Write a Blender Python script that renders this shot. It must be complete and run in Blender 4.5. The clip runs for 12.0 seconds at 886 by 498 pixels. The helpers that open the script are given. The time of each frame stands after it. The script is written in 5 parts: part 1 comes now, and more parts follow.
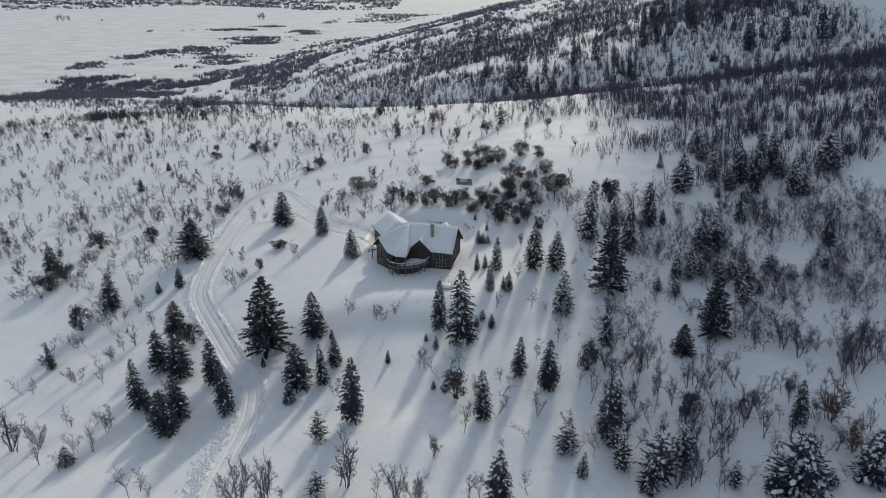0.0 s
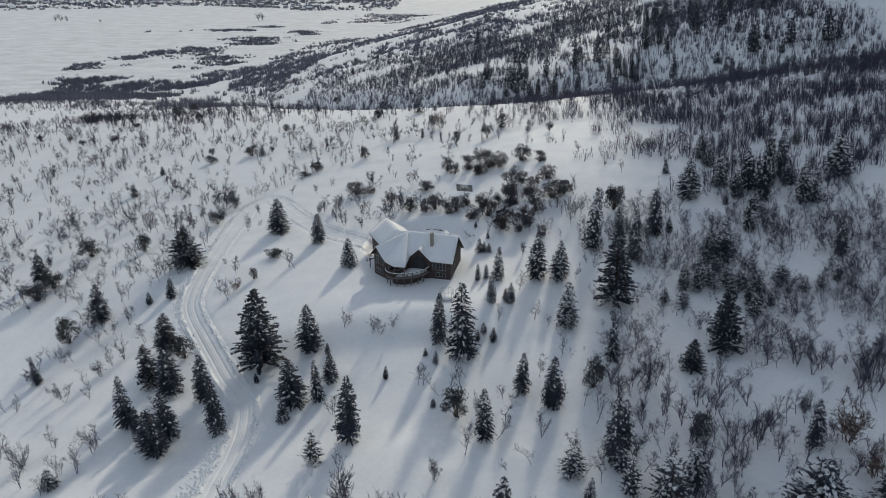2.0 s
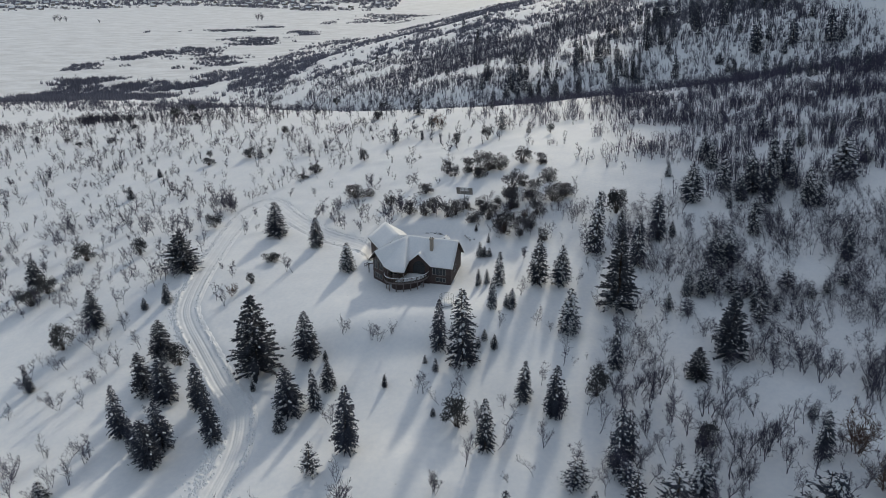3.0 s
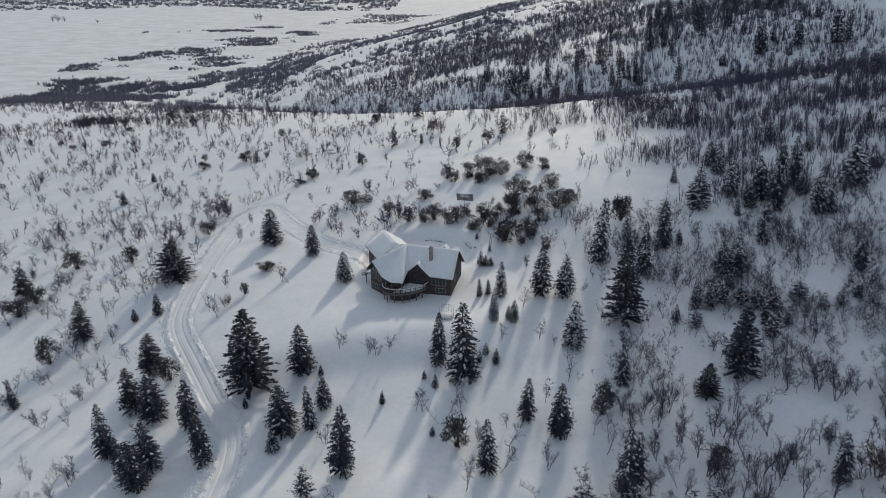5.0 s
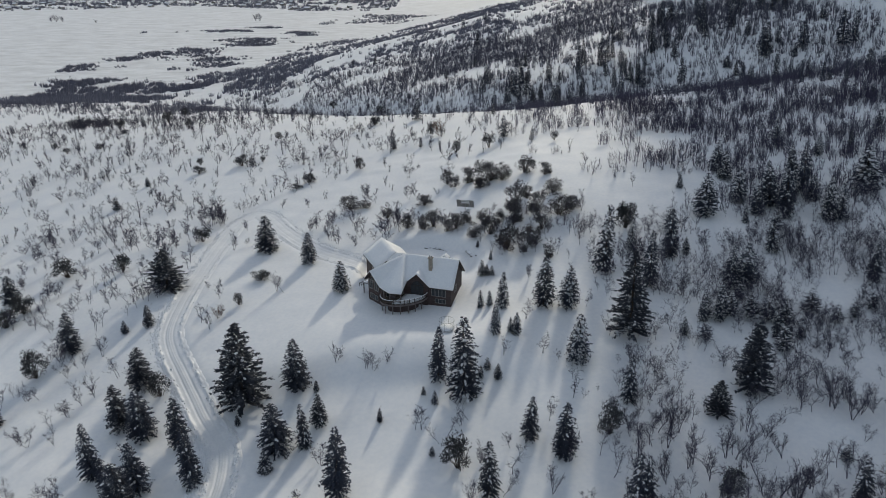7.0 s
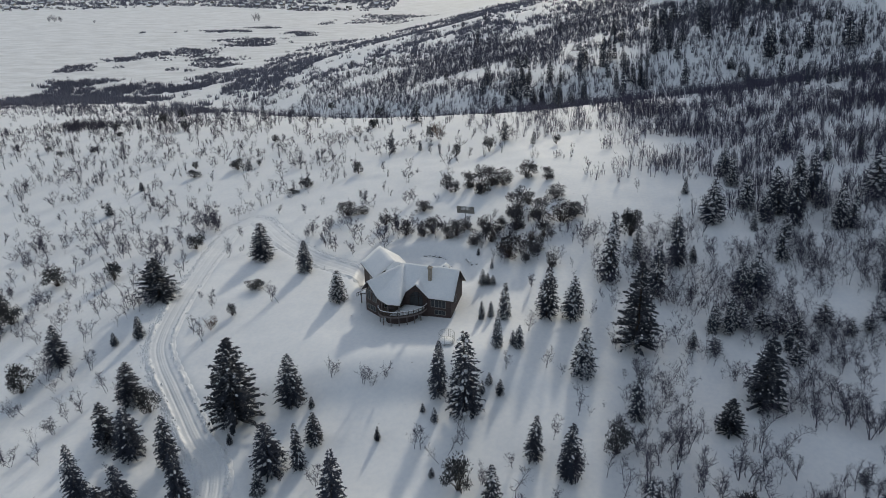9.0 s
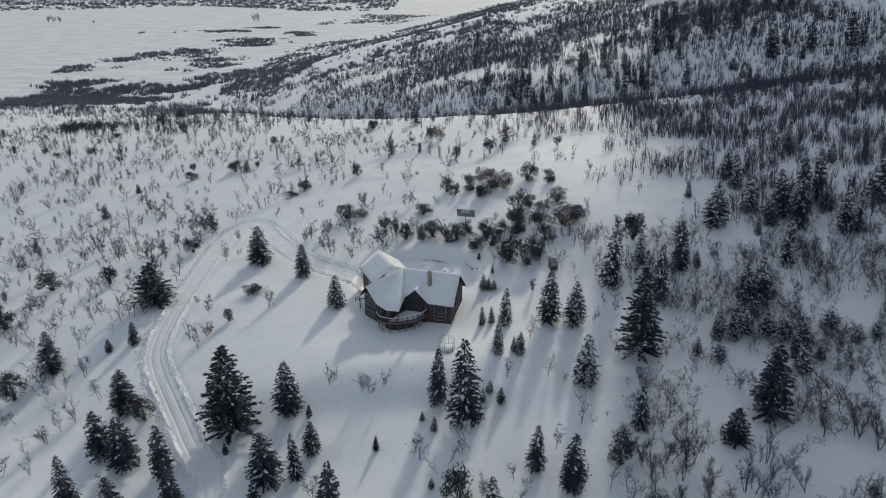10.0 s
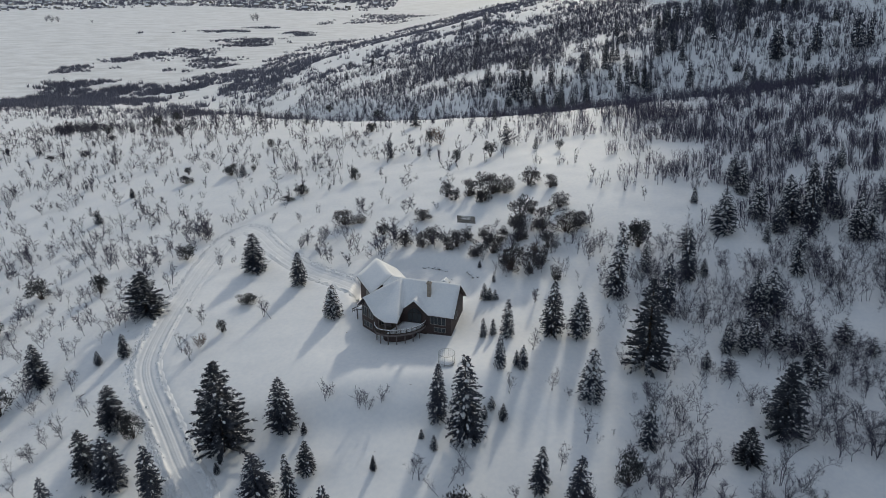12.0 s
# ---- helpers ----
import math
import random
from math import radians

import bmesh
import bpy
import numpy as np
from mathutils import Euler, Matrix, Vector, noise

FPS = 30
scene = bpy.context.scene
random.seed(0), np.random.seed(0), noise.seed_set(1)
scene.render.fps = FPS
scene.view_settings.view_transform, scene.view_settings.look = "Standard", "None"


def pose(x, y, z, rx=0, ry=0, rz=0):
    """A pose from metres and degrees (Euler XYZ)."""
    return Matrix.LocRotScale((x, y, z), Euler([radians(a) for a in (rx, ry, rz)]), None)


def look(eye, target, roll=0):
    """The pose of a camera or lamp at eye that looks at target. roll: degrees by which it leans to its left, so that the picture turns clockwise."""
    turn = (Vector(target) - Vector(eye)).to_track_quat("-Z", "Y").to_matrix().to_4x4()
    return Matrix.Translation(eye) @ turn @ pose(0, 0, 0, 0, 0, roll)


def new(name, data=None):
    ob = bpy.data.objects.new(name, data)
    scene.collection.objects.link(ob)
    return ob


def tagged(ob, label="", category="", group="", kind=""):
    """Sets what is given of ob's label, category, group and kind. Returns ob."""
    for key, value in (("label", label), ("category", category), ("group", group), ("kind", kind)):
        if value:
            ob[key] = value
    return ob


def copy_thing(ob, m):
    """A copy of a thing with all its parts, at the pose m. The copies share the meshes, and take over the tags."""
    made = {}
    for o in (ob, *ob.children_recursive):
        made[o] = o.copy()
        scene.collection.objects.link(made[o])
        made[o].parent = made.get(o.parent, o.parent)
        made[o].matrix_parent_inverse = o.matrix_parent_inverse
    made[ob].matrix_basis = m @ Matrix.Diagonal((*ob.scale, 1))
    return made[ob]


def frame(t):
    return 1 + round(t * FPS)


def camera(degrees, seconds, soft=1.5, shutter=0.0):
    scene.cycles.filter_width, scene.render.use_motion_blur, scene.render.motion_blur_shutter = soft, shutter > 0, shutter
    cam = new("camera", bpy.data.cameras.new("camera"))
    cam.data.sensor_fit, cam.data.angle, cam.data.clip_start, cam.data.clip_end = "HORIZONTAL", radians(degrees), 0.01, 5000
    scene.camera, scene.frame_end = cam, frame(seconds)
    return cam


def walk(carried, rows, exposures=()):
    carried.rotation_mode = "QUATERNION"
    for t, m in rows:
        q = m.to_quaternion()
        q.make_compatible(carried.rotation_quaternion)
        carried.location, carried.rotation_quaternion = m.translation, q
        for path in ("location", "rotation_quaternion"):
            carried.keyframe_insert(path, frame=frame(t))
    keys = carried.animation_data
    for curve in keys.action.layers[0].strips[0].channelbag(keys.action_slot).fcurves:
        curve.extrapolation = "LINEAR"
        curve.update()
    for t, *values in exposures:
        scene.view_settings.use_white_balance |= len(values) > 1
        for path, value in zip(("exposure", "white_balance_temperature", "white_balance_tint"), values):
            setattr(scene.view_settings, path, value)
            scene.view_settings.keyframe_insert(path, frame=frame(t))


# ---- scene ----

# ---- camera ----
cam = camera(66.0, 12.0, soft=0.6)
PATH = [
    (0.0, 0.0, 0.0, 80.0, 66.469, 0.0, 0.0), (1.0, -0.037, 3.104, 79.991, 66.476, 0.002, -0.022),
    (2.0, -0.072, 6.168, 79.983, 66.482, 0.003, -0.043), (3.0, -0.105, 9.192, 79.977, 66.486, 0.005, -0.064),
    (4.0, -0.136, 12.175, 79.973, 66.489, 0.006, -0.085), (5.0, -0.165, 15.117, 79.97, 66.489, 0.007, -0.105),
    (6.0, -0.193, 18.019, 79.969, 66.488, 0.009, -0.124), (7.0, -0.218, 20.88, 79.97, 66.484, 0.01, -0.143),
    (8.0, -0.242, 23.701, 79.973, 66.479, 0.011, -0.162), (9.0, -0.263, 26.481, 79.977, 66.472, 0.012, -0.18),
    (10.0, -0.283, 29.22, 79.983, 66.464, 0.012, -0.198), (11.0, -0.301, 31.919, 79.991, 66.453, 0.013, -0.215),
    (12.0, -0.317, 34.578, 80.0, 66.441, 0.014, -0.232),
]
walk(cam, [(t, pose(x, y, z, rx, ry, rz)) for t, x, y, z, rx, ry, rz in PATH], exposures=[(0.0, -0.16), (12.0, -0.22)])

# ---- light ----
SUN_AZ, SUN_EL = 18.0, 28.0
sun_way = Vector((math.sin(radians(SUN_AZ)) * math.cos(radians(SUN_EL)), math.cos(radians(SUN_AZ)) * math.cos(radians(SUN_EL)), math.sin(radians(SUN_EL))))
sun = new("sun", bpy.data.lights.new("sun", "SUN"))
sun.data.energy, sun.data.angle, sun.data.color = 1.78, radians(3.2), (0.97, 0.9, 0.74)
sun.matrix_world = look(sun_way * 400, (0, 0, 0))

world = bpy.data.worlds.new("winter_sky")
scene.world = world
world.use_nodes = True
wn = world.node_tree.nodes
wl = world.node_tree.links
sky = wn.new("ShaderNodeTexSky")
sky.sky_type, sky.sun_disc = "NISHITA", False
sky.sun_elevation, sky.sun_rotation = radians(SUN_EL), radians(SUN_AZ)
sky.air_density, sky.dust_density = 1.0, 2.0
veil = wn.new("ShaderNodeMix")
veil.data_type = "RGBA"
veil.inputs["Factor"].default_value = 0.6
veil.inputs["B"].default_value = (3.15, 3.55, 3.96, 1.0)
wl.new(sky.outputs["Color"], veil.inputs["A"])
wl.new(veil.outputs["Result"], wn["Background"].inputs["Color"])
wn["Background"].inputs["Strength"].default_value = 0.138


# ---- materials ----
def material(name, dark, light, scale, rough=0.8, fine=8.0, bump=0.3, depth=0.05, metal=0.0, snow=0.0, jitter=0.0, stretch=(1, 1, 1)):
    """Two-scale noise between two colours, with relief; snow: how much of the upward faces is dusted white; jitter: brightness from thing to thing."""
    m = bpy.data.materials.new(name)
    m.use_nodes = True
    n, l = m.node_tree.nodes, m.node_tree.links
    b = n["Principled BSDF"]
    co = n.new("ShaderNodeTexCoord")
    mp = n.new("ShaderNodeMapping")
    mp.inputs["Scale"].default_value = stretch
    l.new(co.outputs["Object"], mp.inputs["Vector"])
    big, small = n.new("ShaderNodeTexNoise"), n.new("ShaderNodeTexNoise")
    big.inputs["Scale"].default_value, small.inputs["Scale"].default_value = scale, scale * fine
    big.inputs["Detail"].default_value = small.inputs["Detail"].default_value = 4
    l.new(mp.outputs["Vector"], big.inputs["Vector"])
    l.new(mp.outputs["Vector"], small.inputs["Vector"])
    add = n.new("ShaderNodeMath")
    add.operation = "ADD"
    l.new(big.outputs["Fac"], add.inputs[0])
    l.new(small.outputs["Fac"], add.inputs[1])
    ramp = n.new("ShaderNodeValToRGB")
    ramp.color_ramp.elements[0].position, ramp.color_ramp.elements[1].position = 0.35, 0.65
    ramp.color_ramp.elements[0].color, ramp.color_ramp.elements[1].color = (*dark, 1), (*light, 1)
    half = n.new("ShaderNodeMath")
    half.operation = "MULTIPLY"
    half.inputs[1].default_value = 0.5
    l.new(add.outputs[0], half.inputs[0])
    l.new(half.outputs[0], ramp.inputs["Fac"])
    colour = ramp.outputs["Color"]
    if jitter:
        info, hsv, span = n.new("ShaderNodeObjectInfo"), n.new("ShaderNodeHueSaturation"), n.new("ShaderNodeMapRange")
        span.inputs["To Min"].default_value, span.inputs["To Max"].default_value = 1 - jitter, 1 + jitter
        l.new(info.outputs["Random"], span.inputs["Value"])
        l.new(span.outputs["Result"], hsv.inputs["Value"])
        l.new(colour, hsv.inputs["Color"])
        colour = hsv.outputs["Color"]
    if snow:
        geo, sep, lift, mix = n.new("ShaderNodeNewGeometry"), n.new("ShaderNodeSeparateXYZ"), n.new("ShaderNodeMapRange"), n.new("ShaderNodeMix")
        l.new(geo.outputs["True Normal"], sep.inputs[0])
        patch = n.new("ShaderNodeMath")
        patch.operation = "MULTIPLY"
        l.new(sep.outputs["Z"], patch.inputs[0])
        l.new(half.outputs[0], patch.inputs[1])
        lift.inputs["From Min"].default_value, lift.inputs["From Max"].default_value = 0.5 - 0.3 * snow, 0.62 - 0.3 * snow
        l.new(patch.outputs[0], lift.inputs["Value"])
        mix.data_type = "RGBA"
        mix.inputs["B"].default_value = (0.8, 0.82, 0.85, 1)
        l.new(lift.outputs["Result"], mix.inputs["Factor"])
        l.new(colour, mix.inputs["A"])
        colour = mix.outputs["Result"]
    l.new(colour, b.inputs["Base Color"])
    bp = n.new("ShaderNodeBump")
    bp.inputs["Strength"].default_value, bp.inputs["Distance"].default_value = bump, depth
    l.new(half.outputs[0], bp.inputs["Height"])
    l.new(bp.outputs["Normal"], b.inputs["Normal"])
    b.inputs["Roughness"].default_value, b.inputs["Metallic"].default_value = rough, metal
    return m


def ground_material():
    """Snow with wind relief, thin weeds that poke through, bare stubble far out on the valley floor, and an added dark
    tone high on the unseen mountain that cuts its bounced light.
    """
    m = material("snow_ground", (0.78, 0.80, 0.83), (0.88, 0.885, 0.89), 0.12, rough=0.62, fine=9, bump=0.25, depth=0.12)
    n, l = m.node_tree.nodes, m.node_tree.links
    b = n["Principled BSDF"]
    was = b.inputs["Base Color"].links[0].from_socket
    co, sep = n.new("ShaderNodeTexCoord"), n.new("ShaderNodeSeparateXYZ")
    l.new(co.outputs["Object"], sep.inputs[0])
    far = n.new("ShaderNodeMapRange")
    far.inputs["From Min"].default_value, far.inputs["From Max"].default_value = -45, -72
    l.new(sep.outputs["Z"], far.inputs["Value"])
    mp, streak, cut = n.new("ShaderNodeMapping"), n.new("ShaderNodeTexNoise"), n.new("ShaderNodeMapRange")
    mp.inputs["Scale"].default_value = (0.02, 0.042, 0.0)
    mp.inputs["Rotation"].default_value = (0, 0, 0.25)
    l.new(co.outputs["Object"], mp.inputs["Vector"])
    l.new(mp.outputs["Vector"], streak.inputs["Vector"])
    streak.inputs["Scale"].default_value, streak.inputs["Detail"].default_value, streak.inputs["Roughness"].default_value = 1.0, 9, 0.72
    cut.inputs["From Min"].default_value, cut.inputs["From Max"].default_value = 0.4, 1.15
    l.new(streak.outputs["Fac"], cut.inputs["Value"])
    both, mix = n.new("ShaderNodeMath"), n.new("ShaderNodeMix")
    both.operation = "MULTIPLY"
    l.new(cut.outputs["Result"], both.inputs[0])
    l.new(far.outputs["Result"], both.inputs[1])
    mix.data_type = "RGBA"
    mix.inputs["B"].default_value = (0.22, 0.22, 0.2, 1)
    l.new(both.outputs[0], mix.inputs["Factor"])
    l.new(was, mix.inputs["A"])
    weed, wcut, mix2 = n.new("ShaderNodeTexNoise"), n.new("ShaderNodeMapRange"), n.new("ShaderNodeMix")
    weed.inputs["Scale"].default_value, weed.inputs["Detail"].default_value = 0.9, 2
    l.new(co.outputs["Object"], weed.inputs["Vector"])
    wcut.inputs["From Min"].default_value, wcut.inputs["From Max"].default_value = 0.76, 0.84
    l.new(weed.outputs["Fac"], wcut.inputs["Value"])
    mix2.data_type = "RGBA"
    mix2.inputs["B"].default_value = (0.2, 0.17, 0.14, 1)
    l.new(wcut.outputs["Result"], mix2.inputs["Factor"])
    l.new(mix.outputs["Result"], mix2.inputs["A"])
    # Darkening added out of view, so high snow throws less light back.
    high, mix3 = n.new("ShaderNodeMapRange"), n.new("ShaderNodeMix")
    high.inputs["From Min"].default_value, high.inputs["From Max"].default_value = 95, 150
    l.new(sep.outputs["Z"], high.inputs["Value"])
    mix3.data_type = "RGBA"
    mix3.inputs["B"].default_value = (0.05, 0.055, 0.055, 1)
    l.new(high.outputs["Result"], mix3.inputs["Factor"])
    l.new(mix2.outputs["Result"], mix3.inputs["A"])
    l.new(mix3.outputs["Result"], b.inputs["Base Color"])
    return m


SNOW = ground_material()
SNOW_ROAD = material("snow_packed", (0.76, 0.775, 0.8), (0.87, 0.875, 0.88), 0.5, rough=0.5, fine=6, bump=0.5, depth=0.12)
SNOW_LOAD = material("snow_load", (0.76, 0.78, 0.82), (0.88, 0.885, 0.89), 0.8, rough=0.6, fine=5, bump=0.4, depth=0.08)
NEEDLE = material("spruce_needles", (0.02, 0.026, 0.044), (0.052, 0.063, 0.09), 1.2, rough=0.75, fine=6, bump=0.6, snow=0.04, jitter=0.3)
PINE_NEEDLE = material("pine_needles", (0.02, 0.025, 0.037), (0.05, 0.058, 0.075), 1.2, rough=0.75, fine=6, bump=0.6, snow=0.02, jitter=0.25)
JUNIPER = material("juniper_leaves", (0.024, 0.027, 0.033), (0.07, 0.074, 0.078), 1.2, rough=0.8, fine=6, bump=0.6, snow=0.05, jitter=0.35)
BARK = material("conifer_bark", (0.03, 0.022, 0.018), (0.09, 0.07, 0.055), 3, rough=0.9, bump=0.6)
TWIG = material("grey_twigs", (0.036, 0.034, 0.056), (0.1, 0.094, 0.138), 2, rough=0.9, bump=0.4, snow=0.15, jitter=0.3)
RED_TWIG = material("rust_leaves", (0.06, 0.04, 0.034), (0.15, 0.095, 0.075), 2, rough=0.9, bump=0.4, jitter=0.2)
# Far brush grey made paler and bluer to carry the haze of distance.
HAZED_WILLOW = material("hazed_grey_willow", (0.11, 0.113, 0.15), (0.22, 0.225, 0.28), 0.6, rough=0.9, bump=0.3, snow=0.1)
# Twig colour lightened towards blue: haze over the hillside, put into the base.
HAZED_HILL_TWIG = material("hazed_hill_brush", (0.06, 0.06, 0.086), (0.14, 0.14, 0.185), 0.8, rough=0.9, bump=0.3, snow=0.1)
MAHOGANY = material("evergreen_shrub_leaves", (0.036, 0.036, 0.044), (0.105, 0.1, 0.11), 1.2, rough=0.8, fine=6, bump=0.6, snow=0.08, jitter=0.35)

# ---- where the trees stand: x, y, height, width ----
SPRUCE_WEST = [
    (-115.4, 276.8, 3.7, 2.6), (-118.2, 254.6, 5, 3.2), (-51.2, 203.4, 10.8, 7.4), (-119.7, 189.3, 8.8, 5.7), (-87.3, 158.9, 10.5, 5.4),
    (-71.7, 166.4, 5.8, 3.0), (-76.7, 164.2, 3.6, 2.1), (-37.1, 193.9, 9.0, 4.8), (-91.6, 135.6, 6.8, 2.5), (-64.8, 144.1, 10.2, 6.0),
    (-64.5, 132.4, 10.9, 5.4), (-59.1, 129.9, 11.3, 6.2), (-64.4, 119.3, 12.4, 4.3), (-54.7, 116.0, 10.9, 4.8), (-55.3, 111.2, 10.6, 5.5),
    (-61.5, 117.6, 6.5, 2.5), (-51.1, 127.2, 11.7, 4.5), (-45.2, 117.1, 12.6, 4.4), (-40.9, 131.8, 2.5, 1.3), (-31.4, 124.1, 11.0, 6.5),
    (-32.5, 119.3, 4.7, 2.8), (-58.3, 114.9, 7.3, 5.8),
]
SPRUCE_YARD = [
    (-30.4, 140.5, 12.2, 6.3), (-26.3, 139.4, 2.8, 1.4), (-24.3, 130.3, 7.5, 3.7), (-26.2, 124.9, 10.1, 3.1), (-18.3, 112.3, 14.9, 5.3),
    (-12.4, 130.1, 3.4, 1.4), (-3.9, 136.4, 2.2, 1.2), (-1.6, 133.8, 3.4, 1.6), (-1.0, 140.2, 12.7, 4.2), (4.4, 135.4, 18.3, 7.2),
    (7.9, 140, 3.2, 1.4), (9.4, 142, 2.9, 1.7), (11.4, 139.5, 3.9, 1.9), (16.1, 123.0, 9.6, 3.7), (21.6, 118.4, 11.7, 4.8),
    (28.5, 143.5, 11.4, 5.6), (7.8, 110.7, 11.0, 4.2), (-2, 120.9, 2.2, 1.2), (-25.8, 176.1, 8.2, 4.9),
]
SPRUCE_EAST = [
    (14.2, 163.7, 9.2, 3.5), (9, 163.9, 4.7, 1.9), (11.2, 164.6, 4.2, 1.8), (11.7, 151.9, 8.5, 2.7), (16.3, 152, 5.7, 2.6),
    (15.1, 153, 3.6, 1.5), (10.1, 178.9, 4.3, 2.2), (11.3, 178.8, 3.2, 1.8), (12.7, 178.9, 2.6, 1.8), (12.9, 186.6, 3.1, 1.1),
    (9.8, 194.3, 2.4, 1.1), (23.9, 163.8, 13, 5.8), (29.6, 163.1, 11.0, 5.2), (40.7, 177.2, 17.6, 5.8), (50.1, 169.2, 14.5, 4.6),
    (58.3, 180.3, 13.5, 4.8), (73.3, 198.9, 12.5, 7.1), (84.5, 204.9, 10.8, 5.4), (86.9, 197.2, 8.4, 4.8), (91.6, 200.9, 11.9, 6.0),
    (93.3, 194.1, 14.7, 5.1),
]
SPRUCE_SLOPE = [
    (100.5, 205.9, 9.6, 3.9), (103.6, 201.6, 8.1, 4.5), (102.9, 190.7, 12.8, 4.6), (105.8, 190, 10.4, 3.9), (119.4, 203.9, 12.8, 8.4),
    (72.3, 165.6, 11.3, 6.0), (68.8, 166.2, 10.6, 4.5), (62.7, 181.5, 4.8, 2.2), (83.4, 178.7, 11, 3.8), (100.2, 163, 9.6, 4.0),
    (58.3, 154.5, 8.1, 2.7), (61.9, 154, 10.2, 2.9), (71.3, 146.6, 6.5, 2.6), (73.7, 146.6, 4.2, 2.0), (76, 145.9, 4.4, 2.0),
    (52.9, 150.1, 4.5, 2.0), (36.3, 130.8, 10.8, 3.4), (32.3, 105.4, 11.3, 3.9), (69, 113.3, 3.3, 2.1), (71.1, 215.5, 5.3, 2.4),
    (110.4, 241.1, 9.4, 3.5),
]
SPRUCE_FRONT = [
    (9.3, 87.5, 12.4, 5.0), (66.4, 103.7, 9.7, 3.5), (30.5, 104, 13, 4.0), (55.1, 88.1, 5.4, 3.3), (34.9, 89.8, 8.4, 3.9),
    (42.2, 95.6, 9.1, 5.2), (59.3, 86.7, 13.8, 7.1), (-74.4, 90.7, 2.6, 2.4), (72.6, 90.1, 10.6, 6.7), (-71.8, 103.3, 4.3, 3.3),
    (24.4, 93.6, 5.6, 1.9),
]
SPRUCE_RIDGE = [
    (-11.7, 338.9, 10.3, 5.3), (-2.3, 423.4, 6.4, 3), (23.5, 333, 4.2, 2.6), (24.5, 286.7, 8.6, 4.1), (-19.4, 287.9, 8.1, 3),
    (-8.4, 286.6, 4.4, 1.8), (34.3, 277.2, 4.6, 2.2), (-107.6, 437.3, 7.3, 2.8), (-76.3, 287.7, 4.5, 2.8), (-170.8, 408.4, 6.5, 3.3),
    (49.4, 396.9, 11.1, 4.4), (54.3, 342.7, 9.5, 4.5),
]
HILL = [
    (26.8, 438.6, 12, 4.1), (40, 414.5, 13, 4.5), (61.1, 418.2, 12.9, 3.2), (47.1, 421.8, 9.9, 3), (52, 453.4, 10.5, 3.5),
    (47.6, 460.9, 9, 3.6), (21.8, 732.5, 10.8, 4), (44.9, 743.6, 9.2, 4.6), (50.9, 556.6, 10.3, 4.3), (87.1, 545.4, 11.9, 4.2),
    (99.3, 533.8, 7.8, 2.9), (22.9, 503.9, 9.1, 3.1), (3.2, 488.1, 6, 3.1), (-17.9, 487, 7.9, 3.1), (-58.4, 638.5, 8.8, 4),
    (-84.9, 690.6, 7.4, 3.3), (-76.2, 598.2, 7.4, 3.3), (-92, 608, 7.5, 2.9), (-40, 555.9, 6.8, 2.6), (88.7, 410.8, 12.5, 4.4),
    (99.8, 386, 11.9, 3.6), (119.7, 464.7, 8.4, 2.8), (123, 404.7, 9.2, 3.1),
]
HILL2 = [
    (109, 395.6, 9.1, 2.4), (144.8, 363.1, 7.1, 3.4), (143.5, 371.9, 5.8, 4.6), (161.3, 369.4, 16.3, 6.2), (169.1, 376.8, 8.4, 4),
    (149.2, 330.4, 13.7, 3.6), (149.8, 355, 6.9, 2.2), (177.7, 367.8, 12.2, 6.7), (171.8, 362.3, 6.9, 3.3), (185.4, 364.6, 3.4, 2.2),
    (194.2, 386.1, 5.7, 4), (192.3, 359.7, 15.6, 7.6), (196.9, 358.8, 14.3, 3.8), (150.4, 310.2, 9.5, 2.4), (159.8, 306.2, 7.1, 2.3),
    (171.2, 308.5, 7.1, 2.8), (180.1, 314.4, 8.3, 4.8), (157.1, 270.9, 4.5, 2.5), (142.1, 239.6, 7.8, 3.3), (127.9, 229, 7.2, 2.5),
]
PINE = [
    (-41.2, 136.9, 19.5, 11.4), (-72.9, 183.1, 11.8, 9.9), (41.3, 151.1, 20.3, 9.5), (60.3, 132.0, 15.6, 7.8), (51.7, 125.9, 7.5, 5.2),
]
JUNIPER_WEST = [
    (-92.1, 199.2, 5.9, 4.8), (-110, 201.9, 5.9, 7.9), (-73.6, 214.4, 5.4, 5.8), (-111.7, 181.7, 6, 6.5), (-113, 175.3, 6.5, 6.6),
    (-48.8, 185.6, 2.5, 5.4), (-51.4, 173.3, 3.4, 2.7), (-97.5, 284.7, 3.8, 5.4), (-91.5, 150.8, 7.7, 6.0), (-59.8, 141.6, 6.3, 4.8),
    (2.8, 117.4, 7.2, 6.3), (30.7, 122.9, 7.4, 4.7), (50.8, 196.4, 8, 6.4), (47.2, 107.9, 5.9, 4.7),
]
